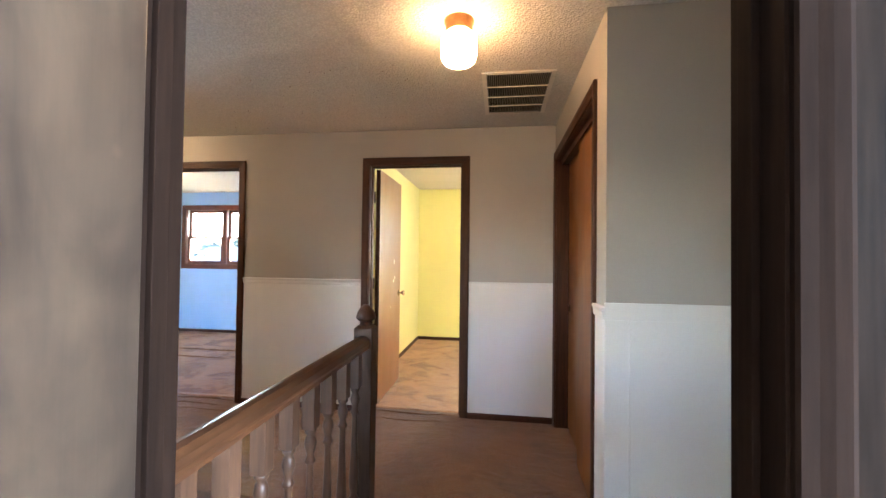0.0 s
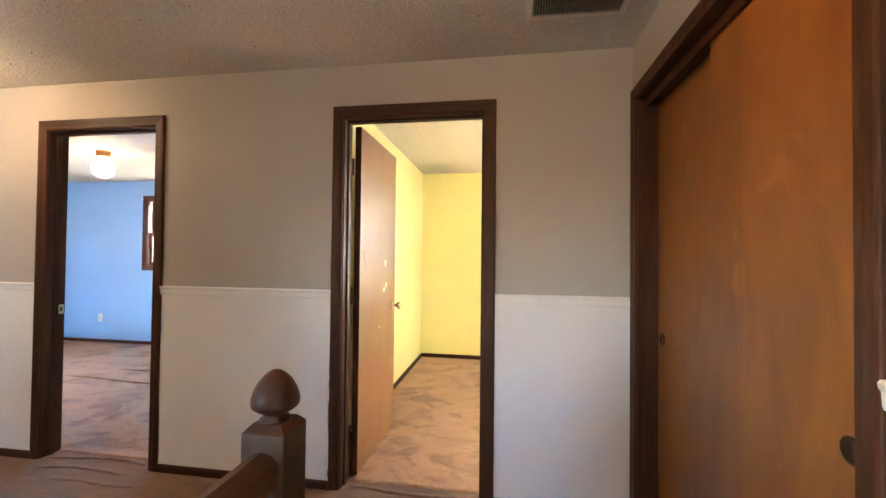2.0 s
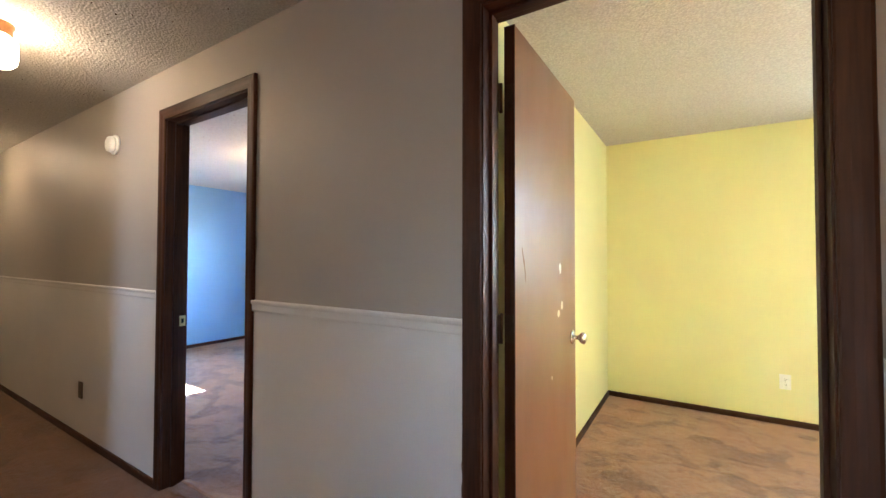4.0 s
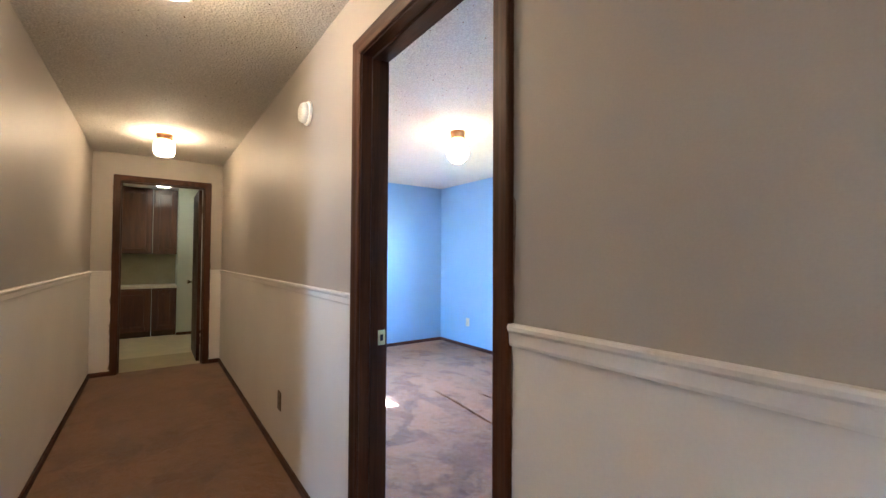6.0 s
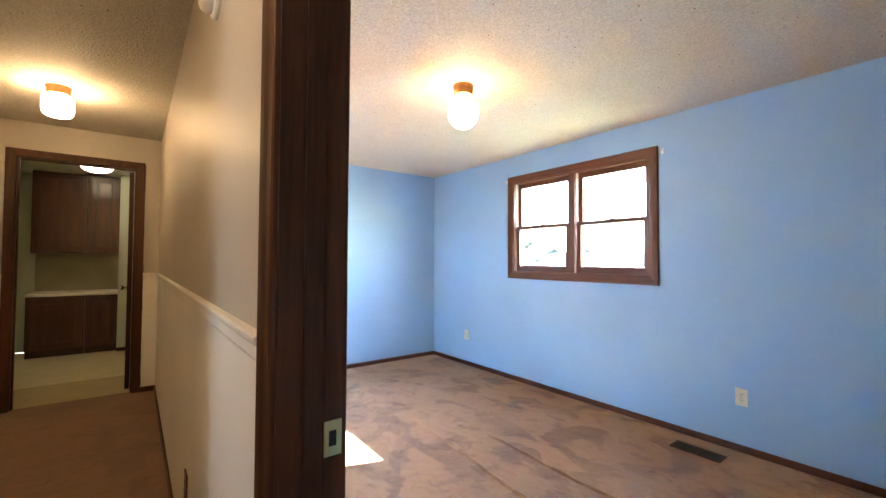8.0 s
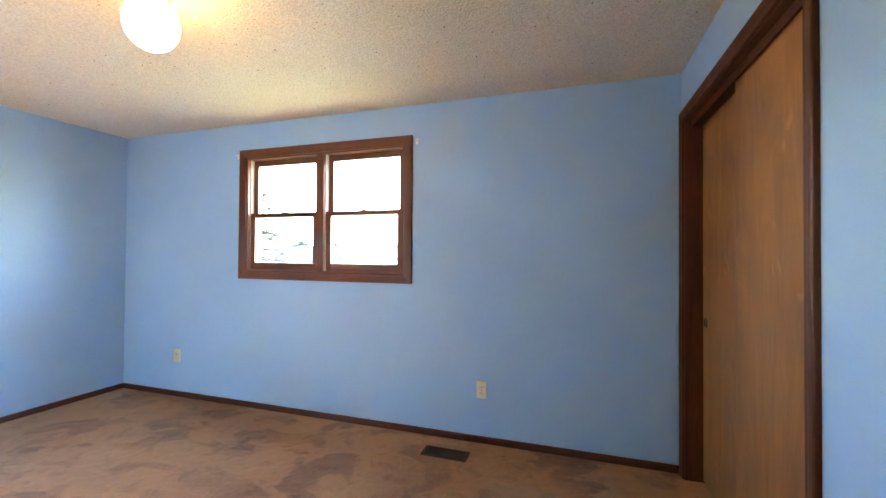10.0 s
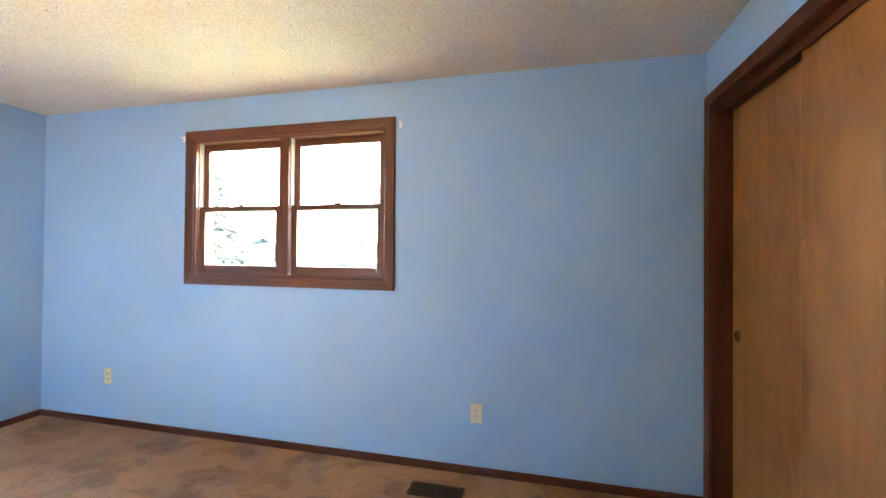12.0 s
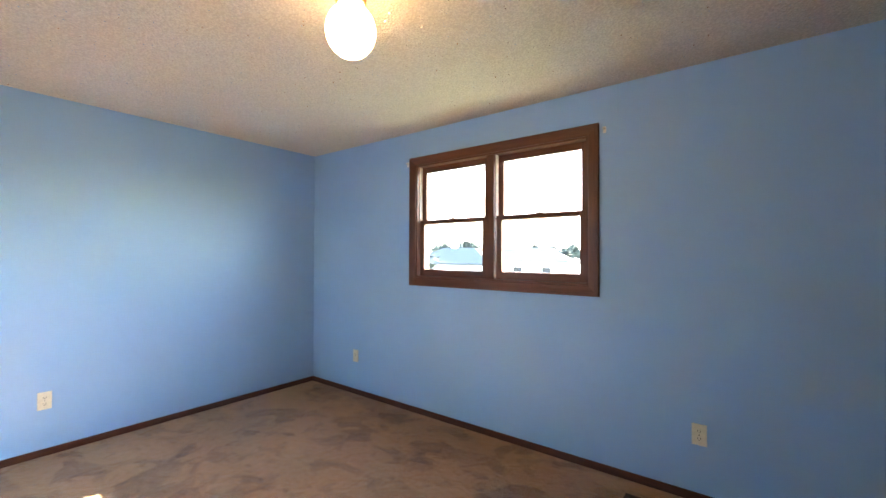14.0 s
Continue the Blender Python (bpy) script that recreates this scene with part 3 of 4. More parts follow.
wall("wall_utility_south", "x", -9.75, END - 0.055, -2.3, -2.2, PALE, "pale green plain wall")
wall("wall_utility_north", "x", -9.75, -6.84, 1.0, 1.1, PALE, "pale green plain wall")


def slab(name, boxes, material, label, category):
    bm = mesh()
    for b in boxes:
        box(bm, *b)
    return structure(part(name, bm, material), label, category)


slab("floor_hall", ((END - 0.055, -1.245, -0.04, XL, 0.109, 0), (-0.58, -2.695, -0.04, XL, -1.245, 0)), DIM_CARPET, "brown cut-pile carpet of the passage, darkened for its dim light", "carpet")
slab("floor_blue", ((WEST - 0.1, 0.0, -0.07, -1.56, YN, LOW),), ROOMCARPET, "brown carpet with trodden nap in the blue room", "carpet")
slab("floor_yellow", ((-1.56, 0.11, -0.04, 2.3, YBACK, -0.0015),), ROOMCARPET, "brown carpet with trodden nap in the yellow room", "carpet")
slab("floor_start", ((-0.5, -7.0, -0.04, 4.7, -2.695, -0.0015),), ROOMCARPET, "brown carpet of the first bedroom", "carpet")
slab("floor_utility", ((-9.75, -2.25, -0.04, -7.7, 1.05, -0.004),), VINYL, "cream vinyl floor of the utility room", "floor")
slab("floor_utility_entry", ((-7.7, -2.25, -0.04, END - 0.055, 1.05, -0.004),), VINYL_SHADED, "vinyl floor strip inside the passage door, its shade coloured in", "floor")
slab("floor_stair_foot", ((-1.93, -5.2, -2.8, -0.58, -4.0, -2.75),), DIM_CARPET, "brown carpet at the foot of the stairs", "carpet")
slab("ceiling_hall", ((END - 0.055, -5.3, CEILING, XL + 0.11, 0.055, CEILING + 0.08),), CEIL, "white sprayed popcorn ceiling of the passage", "ceiling")
slab("ceiling_blue", ((WEST - 0.16, 0.055, CEILING, -1.56, YN + 0.16, CEILING + 0.08),), CEIL, "white sprayed popcorn ceiling of the blue room", "ceiling")
slab("ceiling_yellow", ((-1.56, 0.055, CEILING, 2.4, YN + 0.16, CEILING + 0.08),), CEIL, "white popcorn ceiling of the yellow room", "ceiling")
slab("ceiling_start", ((-0.58, -7.1, CEILING + 0.001, 4.75, -2.695, CEILING + 0.09),), SMOOTH, "white ceiling of the first bedroom", "ceiling")
slab("ceiling_utility", ((-9.85, -2.3, CEILING, END - 0.055, 1.1, CEILING + 0.08),), SMOOTH, "white ceiling of the utility room", "ceiling")

# wainscot sheets under the chair rail
def wainscot(x0, y0, x1, y1):
    bm = box(mesh(), x0, y0, 0.0, x1, y1, RAIL - 0.05, bevel=0.0015)
    return structure(part("wainscot", bm, WHITE), "white painted flat wainscot panel", "wainscot")


CO = 0.065
for xa, xb in ((END, BX - BW / 2 - CO), (BX + BW / 2 + CO, YX - YW / 2 - CO), (YX + YW / 2 + CO, XR)):
    wainscot(xa, -0.006, xb, 0)
    rail_run(((xa, -0.0), (xb, -0.0)), (0, -1), RAIL)
    base_run("baseboard", ((xa, -0.006), (xb, -0.006)), (0, -1), WALNUT_X)
wainscot(END, -1.19, -1.93, -1.184)
rail_run(((END, -1.19), (-1.93, -1.19)), (0, 1), RAIL)
base_run("baseboard", ((END, -1.184), (-1.93, -1.184)), (0, 1), WALNUT_X)
for ya, yb in ((-1.184, EY - EW / 2 - CO), (EY + EW / 2 + CO, -0.006)):
    wainscot(END, ya, END + 0.006, yb)
    rail_run(((END, ya), (END, yb)), (1, 0), RAIL)
    base_run("baseboard", ((END + 0.006, ya), (END + 0.006, yb)), (1, 0), WALNUT_Y)
wainscot(XR - 0.006, -1.53, XR, -1.365)
rail_run(((XR, -1.536), (XR, -1.365)), (-1, 0), RAIL)
base_run("baseboard", ((XR - 0.006, -1.536), (XR - 0.006, -1.365)), (-1, 0), WALNUT_Y)
for xa, xb in ((XR - 0.006, 0.6385), (0.64, 1.0085), (1.01, XL)):
    wainscot(xa, -1.536, xb, -1.53)
structure(boxpart("trim", (XR - 0.007, -1.539, RAIL - 0.05, XL, -1.53, RAIL + 0.02), WHITE, bevel=0.002), "white painted flat cap strip over the wainscot", "trim")
wainscot(XL - 0.006, -1.64, XL, -1.536)
structure(boxpart("trim", (XL - 0.009, -1.64, RAIL - 0.05, XL, -1.539, RAIL + 0.02), WHITE, bevel=0.002), "white painted flat cap strip over the wainscot", "trim")
base_run("baseboard", ((XR, -1.536), (XL, -1.536)), (0, -1), WALNUT_X)
# blue and yellow rooms
base_run("baseboard", ((WEST, YN), (-1.995, YN)), (0, -1), TRIM_X, z=LOW)
base_run("baseboard", ((WEST, 0.11), (WEST, YN)), (1, 0), TRIM_Y, z=LOW)
base_run("baseboard", ((WEST, 0.11), (BX - BW / 2 - CO, 0.11)), (0, 1), TRIM_X, z=LOW)
base_run("baseboard", ((-1.995, 0.11), (-1.995, 1.595)), (-1, 0), TRIM_Y, z=LOW)
base_run("baseboard", ((YLEFT, YBACK), (2.25, YBACK)), (0, -1), WALNUT_X)
base_run("baseboard", ((YLEFT, 0.11), (YLEFT, YBACK)), (1, 0), WALNUT_Y)
base_run("baseboard", ((YX + YW / 2 + CO, 0.11), (2.25, 0.11)), (0, 1), WALNUT_X)
base_run("baseboard", ((-9.15, -0.35), (-9.15, 1.0)), (1, 0), WALNUT_Y)

# ---- doorways ----
MX, MY = (WALNUT_Z, WALNUT_X), (WALNUT_Z, WALNUT_Y)
d1 = doorway("door_1", pose(BX, 0, 0), BW, DOOR_H, 0.11, "dark walnut-stained doorway into the blue room", MX, stop_at=0.04, low=LOW)
bm = box(mesh(), -BW / 2 - 0.0005, 0.077, 0.885, -BW / 2 + 0.0025, 0.109, 0.945, 0.001)
part("strike_plate", bm, BRASS, d1, "worn brass strike plate")
boxpart("strike_hole", (-BW / 2 + 0.001, 0.086, 0.902, -BW / 2 + 0.003, 0.099, 0.928), BLACK, d1)
for z in (0.25, 1.05, 1.80):
    boxpart("hinge", (BW / 2 - 0.002, 0.08, z - 0.045, BW / 2 + 0.001, 0.11, z + 0.045), BRONZE, d1)

d2 = doorway("door_2", pose(YX, 0, 0), YW, DOOR_H, 0.11, "dark walnut-stained doorway into the yellow room", MX, stop_at=0.04)
tagged(d2, label="dark doorway with a brown flush door standing open")
lx = -YW / 2 + 0.012
leaf = boxpart("door_leaf", (lx, 0.135, 0.012, lx + 0.035, 0.135 + 0.757, DOOR_H - 0.005), BROWNDOOR, d2, 0.0015, "brown veneer flush door with filled holes")
boxpart("hinge_stile", (lx - 0.001, 0.132, 0.012, lx + 0.0352, 0.1345, DOOR_H - 0.005), WALNUT_Z, leaf)
for z in (0.25, 1.05, 1.80):
    boxpart("hinge", (-YW / 2, 0.085, z - 0.045, -YW / 2 + 0.003, 0.135, z + 0.045), BRONZE, d2, label="dark bronze butt hinge")
    bm = lathe(mesh(), ((0.0, z - 0.05), (0.006, z - 0.048), (0.006, z + 0.048), (0.0, z + 0.05)), -YW / 2 + 0.004, 0.122, 10)
    part("hinge_pin", bm, BRONZE, d2)
    boxpart("hinge_leaf", (lx - 0.0008, 0.1315, z - 0.045, lx + 0.03, 0.1335, z + 0.045), BRONZE, d2)


def knob(parent, m):
    """Door knob on a round rose; local z is the axis out of the door."""
    bm = lathe(mesh(), ((0.031, 0), (0.031, 0.004), (0.024, 0.009), (0.011, 0.012), (0.010, 0.030), (0.018, 0.036), (0.0265, 0.046), (0.027, 0.056), (0.020, 0.063), (0.0, 0.065)), seg=24)
    bm.transform(m)
    return part("door_knob", bm, CHROME, parent, "satin nickel door knob")


ky = 0.135 + 0.757 - 0.066
knob(leaf, pose(lx + 0.035, ky, 0.912, 0, 90, 0))
knob(leaf, pose(lx, ky, 0.912, 0, -90, 0))
rng = random.Random(4)
for fy, fz, fw, fh in ((0.64, 1.235, 0.018, 0.022), (0.665, 1.075, 0.016, 0.02), (0.615, 1.045, 0.02, 0.018), (0.52, 0.80, 0.008, 0.008)):
    bm = mesh()
    c = bm.verts.new((lx + 0.0362, fy, fz))
    ring = [bm.verts.new((lx + 0.0355, fy + fw * (0.8 + 0.4 * rng.random()) * math.cos(a * 0.628), fz + fh * (0.75 + 0.5 * rng.random()) * math.sin(a * 0.628))) for a in range(10)]
    for i in range(10):
        bm.faces.new((c, ring[i], ring[(i + 1) % 10]))
    part("filler_patch", bm, FILLER, leaf, "pale filler dab")

d3 = doorway("door_3", pose(END, EY, 0, 0, 0, 90), EW, DOOR_H, 0.11, "dark doorway at the passage end, door open", MY, stop_at=0.04)
leaf3 = boxpart("door_leaf", (EW / 2 - 0.05, 0.13, 0.012, EW / 2 - 0.015, 0.887, DOOR_H - 0.005), WALNUT_Z, d3, 0.0015, "dark brown flush door standing open")
knob(leaf3, pose(EW / 2 - 0.05, 0.82, 0.912, 0, -90, 0))
for z in (0.25, 1.8):
    boxpart("hinge", (EW / 2 - 0.016, 0.09, z - 0.045, EW / 2 - 0.012, 0.129, z + 0.045), CHROME, d3, label="pale metal hinge")

d4 = doorway("door_4", pose(0, -2.64, 0, 0, 0, 180), 0.88, DOOR_H, 0.11, "dark walnut doorway with its door open inwards", (WALNUT_DIM, WALNUT_DIM), stop_at=0.035)
leaf4 = boxpart("door_leaf", (0.44 - 0.052, 0.128, 0.012, 0.44 - 0.017, 0.128 + 0.865, DOOR_H - 0.005), DIMMED_DOOR, d4, 0.0015, "brown veneer flush door, darkened and cloudy")
knob(leaf4, pose(0.44 - 0.052, 0.925, 0.912, 0, -90, 0))
for z in (0.25, 1.05, 1.80):
    boxpart("hinge", (0.4375, 0.085, z - 0.045, 0.4405, 0.128, z + 0.045), BRONZE, d4)

d5 = doorway("door_5", pose(XL, -2.0875, 0, 0, 0, -90), 0.765, DOOR_H, 0.11, "dark walnut doorway with a closed dark door", MY, both=False)
leaf5 = boxpart("door_leaf", (-0.3805, 0.022, 0.012, 0.3805, 0.057, DOOR_H - 0.004), WALNUT_Z, d5, 0.0015, "dark brown flush door")
for z in (0.25, 0.96, 1.86):
    boxpart("hinge", (-0.379, 0.0175, z - 0.045, -0.353, 0.0215, z + 0.045), CHROME, d5, label="pale metal butt hinge")
knob(leaf5, pose(0.315, 0.022, 0.912, 90, 0, 0))


def sliding_closet(name, m, w, label, front_left, h=DOOR_H, skin=VENEER, look_of="golden birch", mats=None):
    """Bypass closet: header track, two flush veneer panels, round finger pulls."""
    mats = mats or MY
    d = doorway(name, m, w, h, 0.14, label, mats, both=False)
    boxpart("track", (-w / 2, 0.044, h - 0.03, w / 2, 0.13, h - 0.001), BRONZE, d, label="dark sliding track")
    boxpart("track_fascia", (-w / 2, 0.034, h - 0.04, w / 2, 0.043, h), mats[1], d, 0.001)
    pw = w / 2 + 0.025
    for k in (0, 1):
        left = (k == 0) == front_left
        x0 = -w / 2 if left else w / 2 - pw
        y0 = 0.05 if k == 0 else 0.092
        p = boxpart("sliding_panel", (x0, y0, 0.014, x0 + pw, y0 + 0.03, h - 0.026), skin, d, 0.0015, look_of + " veneer sliding door")
        px = x0 + 0.05 if left else x0 + pw - 0.08
        bm = lathe(mesh(), ((0.028, 0.0), (0.028, 0.003), (0.024, 0.004), (0.021, 0.0015), (0.0, 0.0008)), seg=24)
        bm.transform(pose(px, y0, 0.912, 90, 0, 0))
        part("finger_pull", bm, BRONZE, p, "dark bronze round finger pull")
    return d


sliding_closet("closet_1", pose(XR, -0.69, 0, 0, 0, -90), 1.22, "sliding closet with amber veneer doors", False, skin=AMBER, look_of="deep-amber")
sliding_closet("closet_2", pose(-1.995, 2.3125, LOW, 0, 0, -90), 1.305, "sliding closet with golden veneer doors, dark trim", False, 2.066, mats=(TRIM_Z, TRIM_Y))


# ---- windows ----
WIDE_PROFILE = tuple((u * 1.13, d) for u, d in CASE_PROFILE)


def double_window(name, x0, x1, z0, z1, y, depth, label):
    """Twin double-hung wooden window with picture-frame casing, local to the wall face at y."""
    d = thing(name, label=label, category="window", kind="structure")
    casing(d, x0 + 0.008, x1 - 0.008, z0 + 0.008, z1 - 0.008, y, -1, (SASHWOOD, SASHWOOD_X), sill=True, profile=WIDE_PROFILE)
    t = 0.016
    for xa in (x0, x1 - t):
        boxpart("side_jamb", (xa, y, z0, xa + t, y + depth, z1), SASHWOOD, d)
    for za in (z0, z1 - t):
        boxpart("head_jamb" if za > z0 else "sill", (x0 + t, y, za, x1 - t, y + depth, za + t), SASHWOOD_X, d)
    mid = (x0 + x1) / 2
    boxpart("mullion", (mid - 0.032, y + 0.004, z0 + t, mid + 0.032, y + depth, z1 - t), SASHWOOD, d, 0.002)
    zm = 1.565
    for ua, ub in ((x0 + t, mid - 0.032), (mid + 0.032, x1 - t)):
        for xa, s in ((ua, 1), (ub, -1)):
            boxpart("jamb_liner", (xa, y + 0.03, zm, xa + s * 0.006, y + 0.062, z1 - t), METALWHITE, d, label="pale aluminium jamb liner")
        for k, (za, zb, ya) in enumerate(((z0 + t, zm + 0.018, y + 0.03), (zm - 0.018, z1 - t, y + 0.064))):
            s = part("lower_sash" if k == 0 else "upper_sash", box(mesh(), ua + 0.006, ya, za, ua + 0.052, ya + 0.032, zb, 0.003), SASHWOOD, d)
            boxpart("stile", (ub - 0.052, ya, za, ub - 0.006, ya + 0.032, zb), SASHWOOD, s, 0.003)
            lo, hi = (0.058, 0.034) if k == 0 else (0.034, 0.048)
            boxpart("rail", (ua + 0.052, ya + 0.001, za, ub - 0.052, ya + 0.031, za + lo), SASHWOOD_X, s, 0.003)
            boxpart("rail", (ua + 0.052, ya + 0.001, zb - hi, ub - 0.052, ya + 0.031, zb), SASHWOOD_X, s, 0.003)
            g = boxpart("pane", (ua + 0.05, ya + 0.014, za + lo - 0.002, ub - 0.05, ya + 0.018, zb - hi + 0.002), GLASS, s)
            if k == 0:
                c = (ua + ub) / 2
                bm = lathe(mesh(), ((0.02, zb), (0.02, zb + 0.006), (0.012, zb + 0.012), (0.0, zb + 0.013)), c, ya + 0.016, 16)
                box(bm, c - 0.03, ya + 0.006, zb, c + 0.03, ya + 0.026, zb + 0.004)
                box(bm, c + 0.004, ya + 0.0, zb + 0.006, c + 0.03, ya + 0.01, zb + 0.013)
                part("sash_lock", bm, BRONZE, s, "dark sash lock")
    return d


double_window("window_1", *WIN, YN, 0.16, "twin double-hung window in reddish brown wood")
double_window("window_2", *YWIN, YBACK, 0.235, "twin double-hung window in brown wood")
# The second window is an addition that lets skylight onto the landing wall.
for nm, m, (wa, wb, za, zb) in (("window_3", pose(4.67, 0, 0, 0, 0, 90), SWIN), ("window_4_added", pose(-1.975, 0, 0, 0, 0, 90), ADDED_WIN)):
    d = thing(nm, m, label="plain unseen two-light window in brown wood", category="window", kind="structure")
    for xa in (wa, wb - 0.06, (wa + wb) / 2 - 0.03):
        boxpart("stile", (xa, -0.008, za, xa + 0.06, 0.008, zb), SASHWOOD, d, 0.003)
    for zz in (za, zb - 0.06):
        boxpart("rail", (wa + 0.06, -0.007, zz, wb - 0.06, 0.007, zz + 0.06), SASHWOOD_X, d, 0.003)
window_light("window_3_sky", (4.56, -5.3, 1.35), (-2.5, -1.0, 1.2), 1.7, 1.3, 23, (0.72, 0.86, 1.0))
window_light("window_2_sky", ((YWIN[0] + YWIN[1]) / 2, YBACK + 0.02, 1.56), (0.0, 0, 0.9), 1.0, 0.85, 0.9, (0.93, 0.96, 1.0))
prof = ((0.100, -0.02), (0.100, 0.003), (0.112, 0.006), (0.13, 0.0), (0.26, LOW + 0.001), (0.26, LOW - 0.01))
bm = loft(mesh(), [(BX - BW / 2, y, z) for y, z in prof], [(BX + BW / 2, y, z) for y, z in prof])
structure(part("carpet_seam", bm, ROOMCARPET), "raised brown carpet seam in the doorway", "carpet seam")
prof = ((0.085, -0.02), (0.085, 0.001), (0.1, 0.006), (0.125, 0.004), (0.15, 0.0), (0.15, -0.02))
bm = loft(mesh(), [(YX - YW / 2, y, z) for y, z in prof], [(YX + YW / 2, y, z) for y, z in prof])
structure(part("carpet_seam", bm, ROOMCARPET), "raised brown carpet seam in the doorway", "carpet seam")

# ---- lamps ----
def drum_lamp(name, x, y, label, power_mat):
    """Ceiling lamp: copper cap, ribbed opal jar."""
    d = thing(name, pose(x, y, CEILING), label=label, category="ceiling lamp", group="passage ceiling lamps")
    bm = lathe(mesh(), ((0.0, 0.0), (0.066, 0.0), (0.066, -0.012), (0.060, -0.02), (0.060, -0.05), (0.054, -0.056), (0.0, -0.056)), seg=32)
    part("cap", bm, OLDBRASS, d, "aged copper lamp cap")
    prof = [(0.0, -0.052), (0.055, -0.052), (0.060, -0.062), (0.074, -0.07), (0.079, -0.08)]
    prof += [(0.079 + 0.0012 * math.sin(i * 1.7), -0.08 - 0.0082 * i) for i in range(1, 11)]
    prof += [(0.075, -0.174), (0.064, -0.187), (0.045, -0.195), (0.0, -0.199)]
    part("glass_jar", lathe(mesh(), prof, seg=36), power_mat, d, "glowing white opal glass jar")
    return d


drum_lamp("ceiling_lamp", -0.075, -1.50, "lit opal jar lamp on a copper cap", LOWGLOBE)
drum_lamp("ceiling_lamp", -3.10, -0.635, "lit opal jar lamp on a copper cap", GLOBE)
drum_lamp("ceiling_lamp", -5.85, -0.60, "lit opal jar lamp on a copper cap", GLOBE)
g = thing("globe_lamp", pose(-4.22, 1.475, CEILING), label="lit round opal globe on a copper cap", category="ceiling lamp")
part("cap", lathe(mesh(), ((0.0, 0.0), (0.066, 0.0), (0.066, -0.02), (0.061, -0.026), (0.061, -0.058), (0.055, -0.064), (0.0, -0.064)), seg=32), OLDBRASS, g, "aged copper lamp cap")
prof = [(0.0, -0.06), (0.05, -0.06)] + [(0.098 * math.sin(a), -0.172 + 0.105 * math.cos(a)) for a in [radians(32 + 148 * i / 20) for i in range(20)]] + [(0.0, -0.277)]
part("glass_globe", lathe(mesh(), prof, seg=36), DIMGLOBE, g, "glowing white opal globe")
u = thing("dome_lamp", pose(-8.6, -0.56, CEILING), label="lit shallow dome lamp on the ceiling", category="ceiling lamp")
part("cap", lathe(mesh(), ((0.0, 0.0), (0.17, 0.0), (0.17, -0.02), (0.15, -0.025), (0.0, -0.025)), seg=32), METALWHITE, u)
part("glass_dome", lathe(mesh(), ((0.15, -0.024), (0.148, -0.035), (0.125, -0.06), (0.07, -0.08), (0.0, -0.085)), seg=32), glow("lit_dome_glass", (1.0, 0.82, 0.5), 0.36), u, "glowing frosted dome")

def ceiling_glints(name, x0, x1, y0, y1, count, seed, label):
    """Mica flakes in the sprayed ceiling, each tilted its own way."""
    rng = random.Random(seed)
    bm = mesh()
    for _ in range(count):
        r = rng.uniform(0.0012, 0.0028)
        turn = pose(rng.uniform(x0, x1), rng.uniform(y0, y1), CEILING - 0.0045, rng.gauss(0, 22), rng.gauss(0, 22), rng.uniform(0, 90))
        bm.faces.new([bm.verts.new(turn @ Vector(p)) for p in ((-r, -r, 0), (-r, r, 0), (r, r, 0), (r, -r, 0))])
    return tagged(part(name, bm, MICA), label=label, category="glitter", kind="stuff")


ceiling_glints("ceiling_glitter", END, XR, -1.18, -0.02, 900, 31, "small mica flakes glinting in the popcorn ceiling")
ceiling_glints("ceiling_glitter", WEST, -2.0, 0.12, YN, 2200, 32, "small mica flakes glinting in the popcorn ceiling")

# ---- return air grille ----
v = thing("return_air_grille", pose(0, 0, CEILING), label="white enamelled return air grille with many slats", category="air vent")
gx0, gx1, gy0, gy1 = 0.003, 0.420, -0.99, -0.318
boxpart("backing", (gx0 + 0.02, gy0 + 0.02, -0.0012, gx1 - 0.02, gy1 - 0.02, -0.0002), BLACK, v, label="dark sheet in place of the unlit duct behind the slats")
fw = 0.027
for dims in ((gx0, gy0, gx0 + fw, gy1), (gx1 - fw, gy0, gx1, gy1), (gx0 + fw, gy0, gx1 - fw, gy0 + fw), (gx0 + fw, gy1 - fw, gx1 - fw, gy1)):
    boxpart("flange", (dims[0], dims[1], -0.009, dims[2], dims[3], 0), METALWHITE, v, 0.003)
n = 33
for i in range(n):
    x = gx0 + fw + 0.006 + (gx1 - gx0 - 2 * fw - 0.012) * i / (n - 1)
    bm = box(mesh(), -0.0006, gy0 + fw, -0.006, 0.0006, gy1 - fw, 0.006)
    bm.transform(pose(x, 0, -0.0085, 0, -14, 0))
    part("slat", bm, SLAT, v)
for i in (1, 2, 3):
    y = gy0 + fw + (gy1 - gy0 - 2 * fw) * i / 4
    boxpart("cross_bar", (gx0 + fw, y - 0.004, -0.017, gx1 - fw, y + 0.004, -0.012), METALWHITE, v)

# ---- stairs, railing ----
st = thing("staircase", label="carpeted stairs going down beside the railing", category="stairs", kind="structure")
for i in range(14):
    yb = -1.245 - 0.255 * i
    zt = -0.19 * (i + 1)
    bm = box(mesh(), -1.93, yb - 0.28, zt - 0.04, -0.58, yb, zt, 0.012)
    part("tread", bm, DIM_CARPET, st)
    boxpart("riser", (-1.93, yb - 0.012, zt, -0.58, yb, zt + 0.15), DIM_CARPET, st)
NX, NY = -0.523, -1.382
nw = thing("newel_post", pose(NX, NY, 0), label="dark brown newel post with an acorn finial", category="newel post")
bm = box(mesh(), -0.044, -0.044, 0, 0.044, 0.044, 0.945, 0.004)
part("shaft", bm, NEWEL, nw)
bm = mesh()
